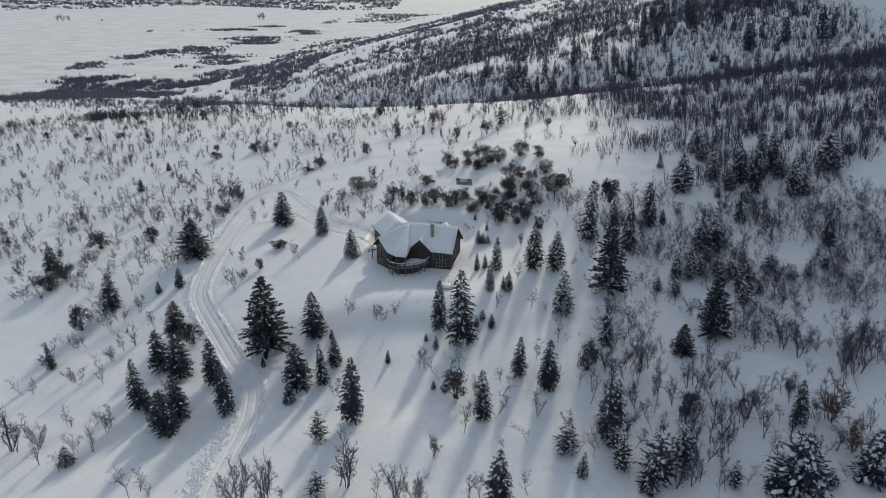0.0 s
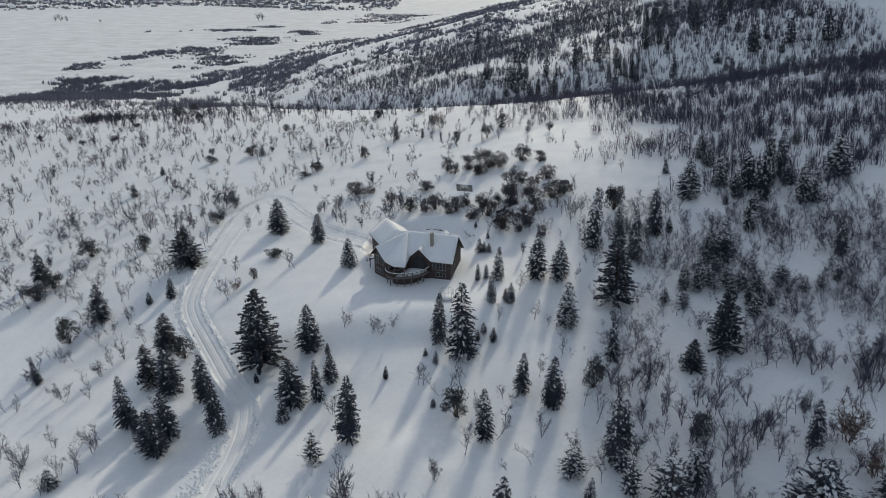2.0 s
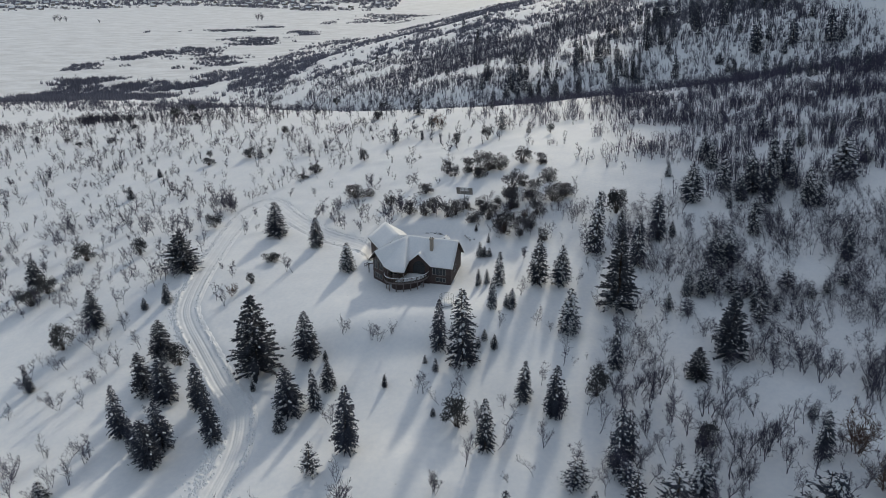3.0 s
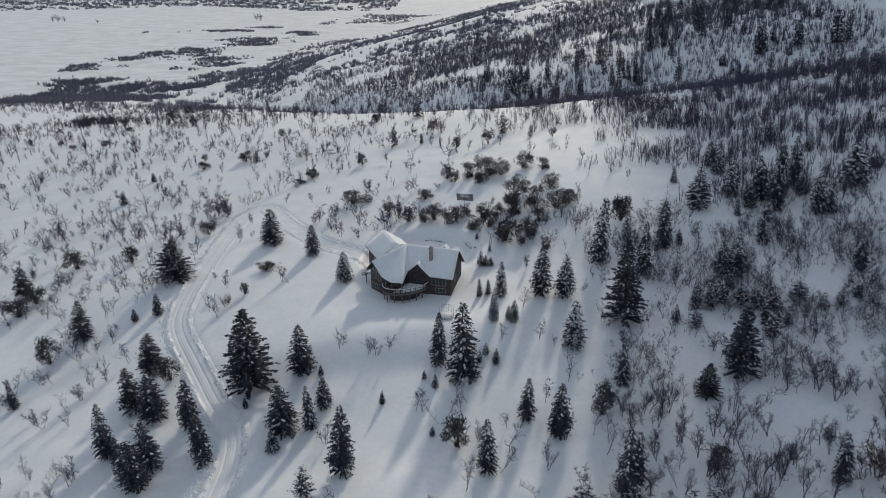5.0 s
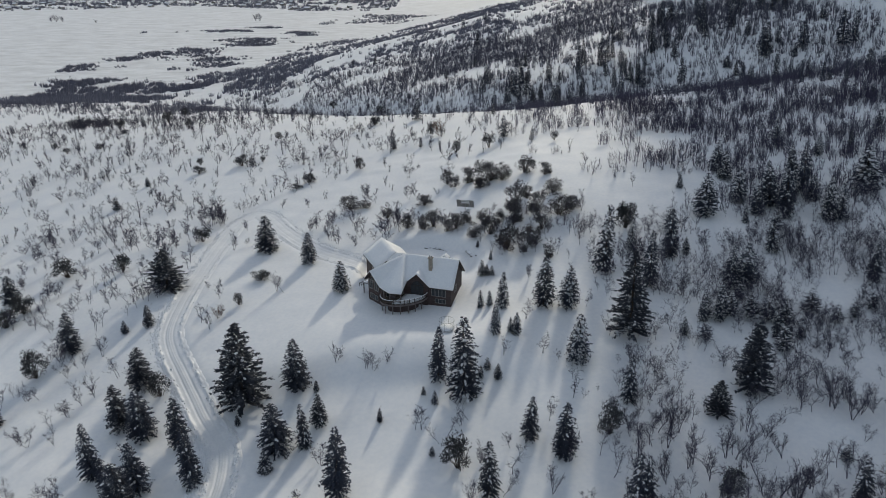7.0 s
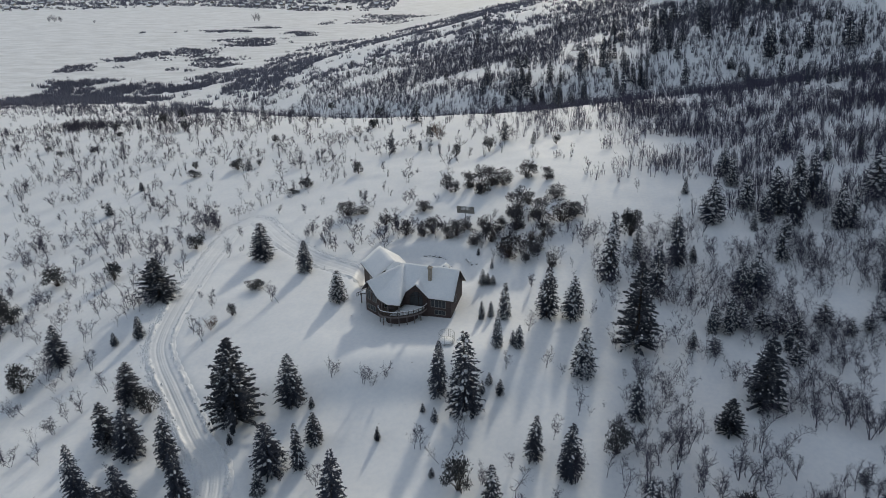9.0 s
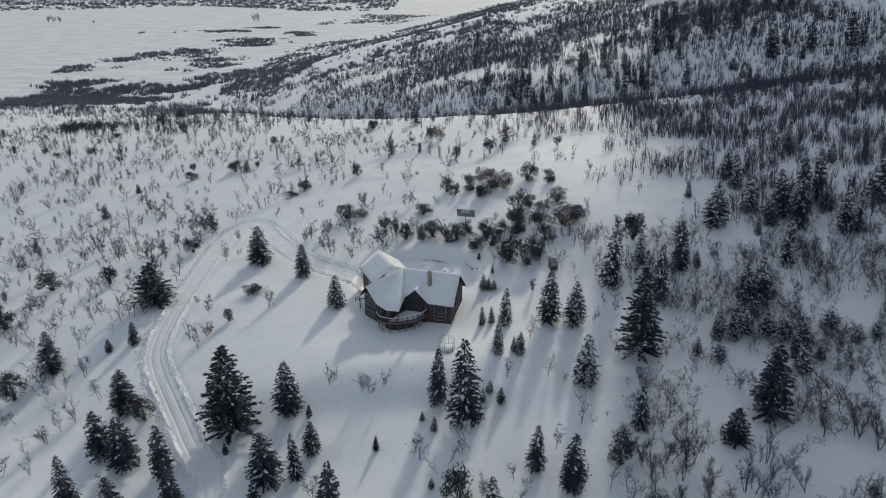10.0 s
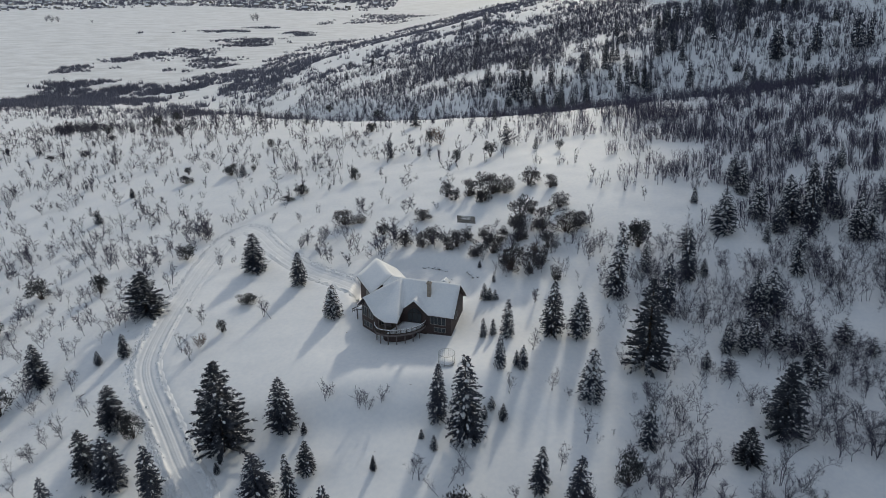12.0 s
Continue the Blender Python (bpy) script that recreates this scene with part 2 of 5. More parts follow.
JUNIPER_RIDGE = [
    (5.6, 274.7, 4.9, 3.9), (-4.8, 305.1, 5.1, 3.8), (17.9, 274.9, 5.9, 5.6), (42.3, 273, 3.9, 3.4), (-30.9, 334.7, 4.8, 4.7),
    (-37.4, 448.4, 6.4, 8.6), (-74.8, 494.7, 5.5, 7.1), (-67.6, 373.4, 3.3, 4.7), (-73.9, 324.8, 3.7, 4.1), (-30.3, 267, 5.3, 4.3),
    (-48.3, 259.7, 3.5, 5.4), (-52.2, 254.7, 2.1, 4.5), (-81.2, 288.7, 5.2, 6.5), (-72.9, 290.1, 3.3, 2.3), (-100.5, 296.1, 3.4, 3.3),
    (-163.5, 427.7, 7.2, 8.2), (-167, 463.6, 5.9, 5.9), (-134.3, 380.6, 5.8, 4.8), (-185.3, 409.8, 4.6, 5.9), (-170.7, 382.3, 2.5, 4.3),
    (-223.1, 377, 2.8, 3), (-196.8, 359.8, 3.2, 4), (-182.8, 345.3, 3.1, 4.4), (-166.9, 346.4, 3.1, 4.4),
]
EVERGREEN_SHRUB = [
    (1.8, 241.0, 6.0, 5.8), (4.2, 237.0, 5.0, 4.3), (8.5, 238.0, 6.9, 5.7), (12.1, 233.9, 9.7, 8.9), (16.0, 236.9, 7.8, 7.2),
    (19.7, 236.4, 6.8, 7.1), (27.7, 240.3, 5.9, 9.2), (33.5, 234.8, 4.8, 5.7), (22.1, 213.4, 9.9, 9.1), (20.6, 205.3, 7.0, 7.1),
    (28.5, 209.6, 8.0, 8.1), (34.2, 220.2, 5.1, 7.6), (33.8, 206.4, 7.9, 9.7), (28.1, 200.1, 6.0, 6.9), (26.2, 219.3, 4.6, 5.3),
    (37.9, 208.6, 5.3, 6.0), (8.8, 200.3, 5.2, 6.5), (13.7, 200.7, 7.0, 7.7), (17.7, 191.9, 8.4, 8.2), (22.1, 189.6, 7.5, 7.4),
    (12.4, 207.8, 5.4, 5.9), (4.0, 206.8, 6.3, 6.3), (1.5, 205.7, 5.4, 4.6), (-2.7, 210.6, 6.4, 6.4), (-5.2, 209.4, 5.5, 4.7),
    (-10.4, 211.8, 5.5, 5.6), (-17.1, 220.5, 5.7, 4.9), (-5.6, 226.4, 4.3, 6.9), (-30.0, 230.2, 5.9, 8.0), (-25.3, 230.1, 3.5, 5.2),
    (7.5, 209.3, 5.0, 5.1), (16.5, 206.6, 4.9, 5.0), (25.7, 193.3, 5.1, 5.5), (27.7, 185.8, 4.1, 4.2),
]
BIG_BARE = [
    (-17.1, 93.8, 11.1, 6.6), (-34.9, 89.8, 11.6, 6.8), (-30.3, 88.9, 11.3, 5.8), (-8, 88.3, 10.3, 4.8), (-4.2, 88.1, 8.5, 3.8),
    (-1.5, 100.6, 4.7, 2.7), (-85.5, 107.9, 9.5, 6.7), (-80.5, 109.1, 6.2, 4.5), (22.8, 117.2, 6.8, 3.5), (6.6, 118.3, 4.2, 3.1),
]
SNOWY_SHRUB = [
    (58.5, 88.0, 11.9, 10.8), (37.2, 92.2, 11.4, 7.5), (31.3, 100.8, 4.9, 4.4), (24.4, 94.0, 4.2, 2.5), (22.4, 99.9, 6.1, 4.9),
    (61.9, 193, 6.9, 4.7), (88.5, 188.5, 6.4, 4.9), (64.8, 155.4, 6.2, 4.7), (68.7, 153.9, 6, 4.6), (71.9, 152.6, 5.8, 4.3),
    (75.1, 151.3, 5.7, 4), (59.8, 155.7, 6.5, 3.4), (61.5, 154.1, 5.2, 3.6), (82.1, 154.4, 5.7, 4.6), (70.8, 142.4, 6.5, 4.3),
    (56.6, 147.8, 4.9, 3.7), (85.4, 149.7, 4.2, 3.2), (89.6, 150.7, 4.2, 3.7), (94.6, 153.4, 4.2, 3.8), (68.8, 161, 4.4, 4),
    (-22, 92.2, 5.5, 4), (-24, 106.3, 7.2, 4.2), (31.6, 95.2, 8.6, 4.4), (23.4, 99.8, 6.4, 3.7), (49.6, 90.2, 5.4, 3.5),
    (65.2, 89.3, 3.6, 3.4), (58, 92.2, 4.9, 2.5),
]
SPRUCE_MORE = [
    (85.8, 225.9, 9.8, 4.6), (85.9, 219, 9.1, 4.5), (93.9, 207.8, 10.2, 5.1), (103.9, 215.4, 10.8, 4.5), (103.9, 207.7, 14.6, 4.7),
    (96.3, 201.3, 10.8, 5.0), (82.3, 193.3, 5.4, 2.2), (129.5, 211.4, 5.1, 3.5), (49.6, 185.3, 8.1, 3.5), (118.4, 229.4, 6.9, 3.4),
]
HILL3 = [
    (41.4, 410.9, 15.8, 3.9), (50.1, 394.2, 11.7, 4.4), (61, 390.6, 11.2, 4.9), (28.4, 436.4, 11.3, 4.1), (62.3, 421.2, 10.2, 3.3),
    (135.8, 462.1, 12.6, 6.3), (140.7, 459.2, 13.2, 7), (158.2, 456.3, 9.8, 4.8), (159.7, 370.8, 17, 4.5), (145.1, 354.9, 9.4, 3),
    (146.1, 349.6, 8.4, 2.7), (161.4, 326.6, 9, 2.3), (157.1, 306.1, 8.5, 2.6), (173.9, 294.2, 10.2, 3.2), (97.8, 389, 13.8, 2.7),
    (102.3, 381.6, 16.7, 3.3), (50.5, 422.9, 12.8, 3), (160.5, 295.5, 8.8, 2.3), (161.2, 341.3, 8.2, 2.4),
]
# ---- where leafless trees stand: x, y ----
MEADOW_TREES = [
    (-168.2, 285.7), (-147.9, 253.8), (-135.8, 240.9), (-125.1, 237.7), (-125.7, 225.1), (-136.0, 228.2), (-137.2, 260.4), (-108.6, 209.5),
    (-111.2, 229.0), (-108.8, 219.7), (-110.1, 230.9), (-103.3, 226.4), (-92.3, 194.2), (-97.9, 192.8), (-103.0, 198.2), (-106.7, 191.1),
    (-112.3, 194.1), (-94.9, 178.1), (-93.2, 180.4), (-94.2, 186.6), (-105.2, 181.5), (-105.6, 173.5), (-102.9, 171.4), (-109.9, 173.0),
    (-102.6, 175.2), (-97.4, 168.7), (-85.1, 166.8), (-83.9, 167.8), (-94.0, 191.4), (-85.4, 188.6), (-81.8, 178.6), (-79.4, 179.5),
    (-79.2, 171.6), (-112.4, 245.4), (-96.6, 228.7), (-87.0, 223.2), (-83.1, 215.0), (-88.3, 216.8), (-108.9, 246.7), (-71.9, 195.5),
    (-72.4, 199.3), (-75.8, 217.3), (-79.7, 235.2), (-73.8, 228.6), (-70.7, 227.7), (-86.2, 237.2), (-67.5, 236.7), (-69.0, 249.9),
]
YARD_TREES = [
    (-63.1, 250.9), (-69.7, 261.1), (-81.3, 253.6), (-104.6, 272.1), (-138.6, 292.8), (-125.3, 275.8), (-146.9, 292.5), (-156.7, 292.7),
    (-83.8, 149.2), (-89.5, 159.0), (-83.2, 152.9), (-71.9, 148.6), (-69.3, 147.5), (-78.7, 156.1), (-74.8, 142.7), (-76.9, 141.2),
    (-75.7, 139.9), (-86.6, 143.2), (-89.5, 142.7), (-92.8, 144.1), (-77.4, 137.0), (-78.1, 136.8), (-77.8, 131.9), (-76.2, 128.6),
    (-84.6, 130.5), (-61.0, 124.8), (-76.8, 114.5), (-73.4, 114.0), (-68.1, 113.7), (-42.8, 178.8), (-40.5, 177.9), (-58.8, 166.5),
    (-22.8, 145.8), (-16.1, 143.5), (-14.9, 142.8), (-11.9, 144.1), (-5.3, 127.4), (-4.2, 127.3), (-0.4, 123.8), (0.7, 124.8),
    (3.4, 127.8), (5.3, 129.2), (-22.6, 120.4), (19.3, 158.3), (21.6, 146.1), (24.4, 144.5), (13.0, 145.2), (12.2, 121.6),
]
FRONT_TREES = [
    (-18.4, 94.2), (-17.6, 95.5), (-1.5, 99.7), (-12.0, 89.8), (-6.7, 90.8), (-4.8, 90.4), (4.4, 89.6), (6.4, 90.1),
    (-35.2, 92.5), (-31.3, 92.9), (-27.9, 91.4), (-54.2, 95.0), (-84.3, 107.8), (-91.2, 126.4), (-93.2, 126.6), (-77.3, 103.2),
    (-72.5, 101.3), (-71.5, 106.0), (-68.5, 106.6), (-68.3, 112.4), (-77.7, 114.9), (-55.4, 93.0), (-52.1, 93.5), (-22.3, 93.1),
    (3.9, 106.3), (11.2, 102.1), (16.0, 102.5), (18.5, 110.0), (23.9, 105.7), (24.4, 99.8), (14.6, 90.3),
]


# ---- the lie of the land ----
COEF = (3.033, 10.086, -0.834, -2.391, 11.091, 2.679, -2.421, 0.422, 0.283, 0.584)
MOUNDS = ((-10, 158, 22, 4.036), (-42, 132, 22, -0.85), (45, 228, 28, 3.552), (-75, 180, 30, 4.247), (-8, 163, 13, -0.9), (0, 163, 7, -0.5))
DRIVE = [(-40.5, 80.4), (-40.9, 86.3), (-41.2, 92.6), (-41.2, 98.5), (-40.8, 105.4), (-40.4, 109.5), (-40.3, 114.6), (-40.6, 118.2), (-41.6, 123.7), (-43.5, 128), (-48, 133.8),
         (-53.1, 141.7), (-58, 149.2), (-62.5, 156.3), (-65.5, 162.8), (-66.5, 170.4), (-66.9, 182.1), (-67, 199), (-66.8, 217.3), (-65.2, 229),
         (-61, 233.5), (-56, 229), (-46.7, 214.6), (-36.8, 202.5), (-28.4, 195.9), (-22.3, 190.5), (-19.0, 187.6)]


def step(a, b, v):
    s = np.clip((v - a) / (b - a), 0, 1)
    return s * s * (3 - 2 * s)


def grain(x, y, size, seed):
    """Smooth value noise, -1 to 1."""
    x, y = np.asarray(x, float) / size + 57.3 * seed, np.asarray(y, float) / size - 31.7 * seed
    i, j = np.floor(x), np.floor(y)
    u, v = x - i, y - j
    u, v = u * u * (3 - 2 * u), v * v * (3 - 2 * v)

    def dot(a, b):
        s = np.sin(a * 127.1 + b * 311.7 + seed * 17.3) * 43758.5453
        return 2 * (s - np.floor(s)) - 1

    return (dot(i, j) * (1 - u) + dot(i + 1, j) * u) * (1 - v) + (dot(i, j + 1) * (1 - u) + dot(i + 1, j + 1) * u) * v


def smooth_line(points, gap):
    """Catmull-Rom through the points, at even steps."""
    p = np.array([points[0], *points, points[-1]], float)
    out = []
    for a, b, c, d in zip(p, p[1:], p[2:], p[3:]):
        for s in np.linspace(0, 1, 12, endpoint=False):
            out.append(0.5 * (2 * b + (c - a) * s + (2 * a - 5 * b + 4 * c - d) * s * s + (3 * b - a - 3 * c + d) * s**3))
    out = np.array(out + [p[-1]])
    run = np.r_[0, np.cumsum(np.linalg.norm(np.diff(out, axis=0), axis=1))]
    at = np.arange(0, run[-1], gap)
    return np.stack([np.interp(at, run, out[:, 0]), np.interp(at, run, out[:, 1])], 1)


DRIVE_LINE = smooth_line(DRIVE, 3.0)


def drive_gap(x, y):
    """Distance from the drive's middle line."""
    x, y = np.asarray(x, float), np.asarray(y, float)
    best = np.full(x.shape, 1e9)
    for (ax, ay), (bx, by) in zip(DRIVE_LINE, DRIVE_LINE[1:]):
        dx, dy = bx - ax, by - ay
        s = np.clip(((x - ax) * dx + (y - ay) * dy) / (dx * dx + dy * dy), 0, 1)
        best = np.minimum(best, np.hypot(x - ax - s * dx, y - ay - s * dy))
    return best


def bench(x, y):
    """The bench on which the house stands."""
    a, b = x / 100, (y - 200) / 100
    z, n = 0 * x, 0
    for i in range(4):
        for j in range(4 - i):
            z = z + COEF[n] * a**i * b**j
            n += 1
    for mx, my, r, h in MOUNDS:
        z = z + h * np.exp(-((x - mx) ** 2 + (y - my) ** 2) / (2 * r * r))
    return z


def height(x, y):
    x, y = np.asarray(x, float), np.asarray(y, float)
    xc, yc = np.clip(x, -300, 230), np.clip(y, 50, 480)
    n = bench(xc, np.minimum(yc, 360 + np.maximum(0, -xc) * 0.5)) + (x - xc) * 0.12 * (x > 0)
    foot = -300 + np.clip(y - 800, 0, 2000) * 0.27
    hill = -76 + 0.26 * 60 * np.logaddexp(0, (x - foot) / 60) - np.clip(y - 900, 0, 4000) * 0.004
    brow = 352 - np.clip(x, 0, 300) * 0.3 + np.clip(-x, 0, 300) * 0.5
    wide = 70 + np.clip(-x - 40, 0, 300) * 0.9
    s = step(0, 1, (y - brow) / wide)
    gully = 13 * np.exp(-(((y - brow - wide * 0.75) / 28) ** 2)) * step(-220, -60, x)
    rough = np.clip(hill + 70, 0, 40) / 40
    swell = 3.0 * grain(x, y, 70, 3) * rough * s + 1.2 * grain(x, y, 23, 4) * rough * s
    far, az = np.hypot(x, y), np.arctan2(x, np.maximum(y, 1.0))
    # Unseen mountain added beyond the visible slope, to shade the eastern side.
    shade_rise = np.clip(1.15 * (far - 78 / (0.0707 + 0.26 * np.sin(np.clip(az, 0.05, 1.2))) - 40), 0, 640) * step(0.247, 0.332, az) * step(-50, 150, y)
    lip = 1.5 * (2 * step(137, 150, y) - 1) * np.exp(-(((x + 8) / 28) ** 2)) * step(166, 150, y) * step(104, 120, y)
    pad = -2.3 * step(17.0, 13.5, np.hypot(x + 6.5, y - 188.5)) * step(176, 186, y)
    return n * (1 - s) + hill * s - gully + swell + shade_rise + lip + pad


def relief(x, y):
    """Drifts and wind ripples on the snow."""
    quiet = step(14, 26, np.hypot(x + 8, y - 171))
    return (0.32 * grain(x, y, 17, 5) + 0.16 * grain(x, y * 1.6, 6, 6) + 0.05 * grain(x, y, 2.5, 7)) * (0.25 + 0.75 * quiet)


def downhill(x):
    """Degrees by which trees on the eastern slope lean down it."""
    return -6.0 * float(step(30, 75, x))


def lie(x, y):
    return float(height(x, y))


def graded(lo, hi, gap, ends, grow=1.07):
    a = list(np.arange(lo, hi + gap / 2, gap))
    for sign, end in ((-1, ends[0]), (1, ends[1])):
        d, v = gap, a[0] if sign < 0 else a[-1]
        side = []
        while (v > end) if sign < 0 else (v < end):
            d *= grow
            v += sign * d
            side.append(v)
        a = side[::-1] + a if sign < 0 else a + side
    return np.array(a)


def mesh_from(name, verts, faces, mats, smooth=True, index=None):
    me = bpy.data.meshes.new(name)
    me.from_pydata(np.asarray(verts).tolist(), [], np.asarray(faces).tolist() if not isinstance(faces, list) else faces)
    for m in mats:
        me.materials.append(m)
    if smooth:
        me.polygons.foreach_set("use_smooth", [True] * len(me.polygons))
    if index is not None:
        me.polygons.foreach_set("material_index", index)
    me.update()
    return me


def sheet(nx, ny):
    i = np.arange((ny - 1) * nx).reshape(ny - 1, nx)[:, :-1].ravel()
    return np.stack([i, i + 1, i + 1 + nx, i + nx], 1)


gx, gy = graded(-120, 125, 1.4, (-4500, 4500)), graded(78, 270, 1.4, (-900, 4700))
mx, my = np.meshgrid(gx, gy)
mz = height(mx, my) + relief(mx, my) * step(900, 300, my) - 0.75 * step(3.3, 2.0, drive_gap(mx, my))
ground = new("ground", mesh_from("ground", np.stack([mx.ravel(), my.ravel(), mz.ravel()], 1), sheet(len(gx), len(gy)), [SNOW]))
tagged(ground, "untouched white snow over rolling foothills and valley", "snow ground", kind="structure")


def build_drive():
    line = smooth_line(DRIVE, 0.45)
    way = np.gradient(line, axis=0)
    way /= np.linalg.norm(way, axis=1)[:, None]
    side = np.stack([way[:, 1], -way[:, 0]], 1)
    across = np.linspace(-3.9, 3.9, 40)
    x = line[:, :1] + side[:, :1] * across
    y = line[:, 1:] + side[:, 1:] * across
    far = np.abs(across)[None, :] + 0 * x
    bed = -0.1 + 0.03 * grain(x, y, 1.3, 11)
    tracks = -0.2 * np.exp(-(((far - 0.85) / 0.2) ** 2)) - 0.08 * np.exp(-(((far - 0.3) / 0.12) ** 2))
    bank = 0.34 * np.exp(-(((far - 2.6) / np.where(across < 0, 0.5, 0.25)) ** 2)) * (0.6 + 1.1 * grain(x, y, 0.8, 12) + 0.3 * grain(x, y, 3, 13))
    shallow = 1 - 0.6 * step(180, 200, y)
    z = height(x, y) + relief(x, y) + (bed * shallow + tracks * (1 - 0.7 * step(165, 185, y))) * step(2.5, 1.9, far) + bank * shallow - 0.3 * step(3.3, 3.9, far)
    ob = new("road", mesh_from("road", np.stack([x.ravel(), y.ravel(), z.ravel()], 1), sheet(len(across), len(line)), [SNOW_ROAD]))
    tagged(ob, "ploughed snowy driveway with wheel tracks and crumbly banks", "driveway", kind="structure")


build_drive()


def snow_chunks():
    """Crumbs of ploughed snow along both banks."""
    r = np.random.default_rng(17)
    line = smooth_line(DRIVE, 0.5)
    way = np.gradient(line, axis=0)
    way /= np.linalg.norm(way, axis=1)[:, None]
    vs, fs = [], []
    for k in range(9500):
        n = int(len(line) * r.random() ** 1.5)
        x, y = line[n]
        west = r.random() < 0.68
        off = (2.3 + abs(r.normal(0, 1.5 if y < 140 else 0.9))) * -1 if west else 2.3 + abs(r.normal(0, 0.35))
        x, y = x + way[n, 1] * off + r.normal(0, 0.2), y - way[n, 0] * off + r.normal(0, 0.2)
        if r.random() > 0.7 + 0.6 * float(grain(x, y, 5, 18)) or (y > 138 and off > 0 and r.random() < 0.8) or (y > 215 and r.random() < 0.3):
            continue
        s = r.uniform(0.08, 0.3) * (1.7 if y < 140 else 1.25)
        at = np.array([x, y, lie(x, y) + float(relief(x, y)) + 0.02])
        o = len(vs)
        a = r.uniform(0, 6.28)
        vs += [at + (math.cos(a + t) * s * r.uniform(0.7, 1.3), math.sin(a + t) * s * r.uniform(0.7, 1.3), -0.12) for t in (0, 1.26, 2.51, 3.77, 5.03)]
        vs += [at + (r.normal(0, 0.2) * s, r.normal(0, 0.2) * s, s * r.uniform(0.5, 0.95))]
        fs += [[o + c, o + (c + 1) % 5, o + 5] for c in range(5)]
    tagged(new("snow_chunks", mesh_from("snow_chunks", vs, fs, [SNOW_LOAD], smooth=False)), "crumbled lumps of ploughed snow along the drive", "snow lumps", kind="stuff")


snow_chunks()


# ---- plants ----
def tube(segs, sides=3):
    """Verts and quads of tapered tubes, one for each (from, to, radius, radius)."""
    p, q = np.array([s[0] for s in segs], float), np.array([s[1] for s in segs], float)
    r, e = np.array([s[2] for s in segs], float), np.array([s[3] for s in segs], float)
    d = q - p
    d /= np.linalg.norm(d, axis=1)[:, None] + 1e-9
    a = np.cross(d, np.where(np.abs(d[:, 2:]) > 0.9, [[1.0, 0, 0]], [[0, 0, 1.0]]))
    a /= np.linalg.norm(a, axis=1)[:, None] + 1e-9
    b = np.cross(d, a)
    ring = [np.cos(2 * math.pi * k / sides) * a + np.sin(2 * math.pi * k / sides) * b for k in range(sides)]
    v = np.stack([p + c * r[:, None] for c in ring] + [q + c * e[:, None] for c in ring], 1)
    base = np.arange(len(segs))[:, None, None] * 2 * sides
    f = np.array([[k, (k + 1) % sides, sides + (k + 1) % sides, sides + k] for k in range(sides)])
    return v.reshape(-1, 3), (base + f).reshape(-1, 4)


def blades(segs, seed=0):
    """Flat tapered twigs: one quad for each (from, to, radius, radius), turned at random."""
    r = np.random.default_rng(seed)
    p, q = np.array([s[0] for s in segs], float), np.array([s[1] for s in segs], float)
    a, b = np.array([s[2] for s in segs], float)[:, None], np.array([s[3] for s in segs], float)[:, None]
    side = np.cross(q - p, r.normal(0, 1, p.shape))
    side /= np.linalg.norm(side, axis=1)[:, None] + 1e-9
    v = np.stack([p - side * a, p + side * a, q + side * b, q - side * b], 1).reshape(-1, 3)
    return v, np.arange(len(v)).reshape(-1, 4)


def joined(*pieces):
    v, f, n = [], [], 0
    for pv, pf in pieces:
        v.append(pv)
        f.append(pf + n)
        n += len(pv)
    return np.concatenate(v), np.concatenate(f)


def chain(line, radii, sides=5):
    """One tapered tube along a line of points."""
    line = np.array(line, float)
    way = np.gradient(line, axis=0)
    way /= np.linalg.norm(way, axis=1)[:, None]
    a = np.cross(way, (1.0, 0.1, 0))
    a /= np.linalg.norm(a, axis=1)[:, None]
    b, r = np.cross(way, a), np.array(radii)[:, None]
    v = np.stack([line + (math.cos(t) * a + math.sin(t) * b) * r for t in np.arange(sides) * 2 * math.pi / sides], 1).reshape(-1, 3)
    f = [[k * sides + n, k * sides + (n + 1) % sides, (k + 1) * sides + (n + 1) % sides, (k + 1) * sides + n] for k in range(len(line) - 1) for n in range(sides)]
    return v, np.array(f)


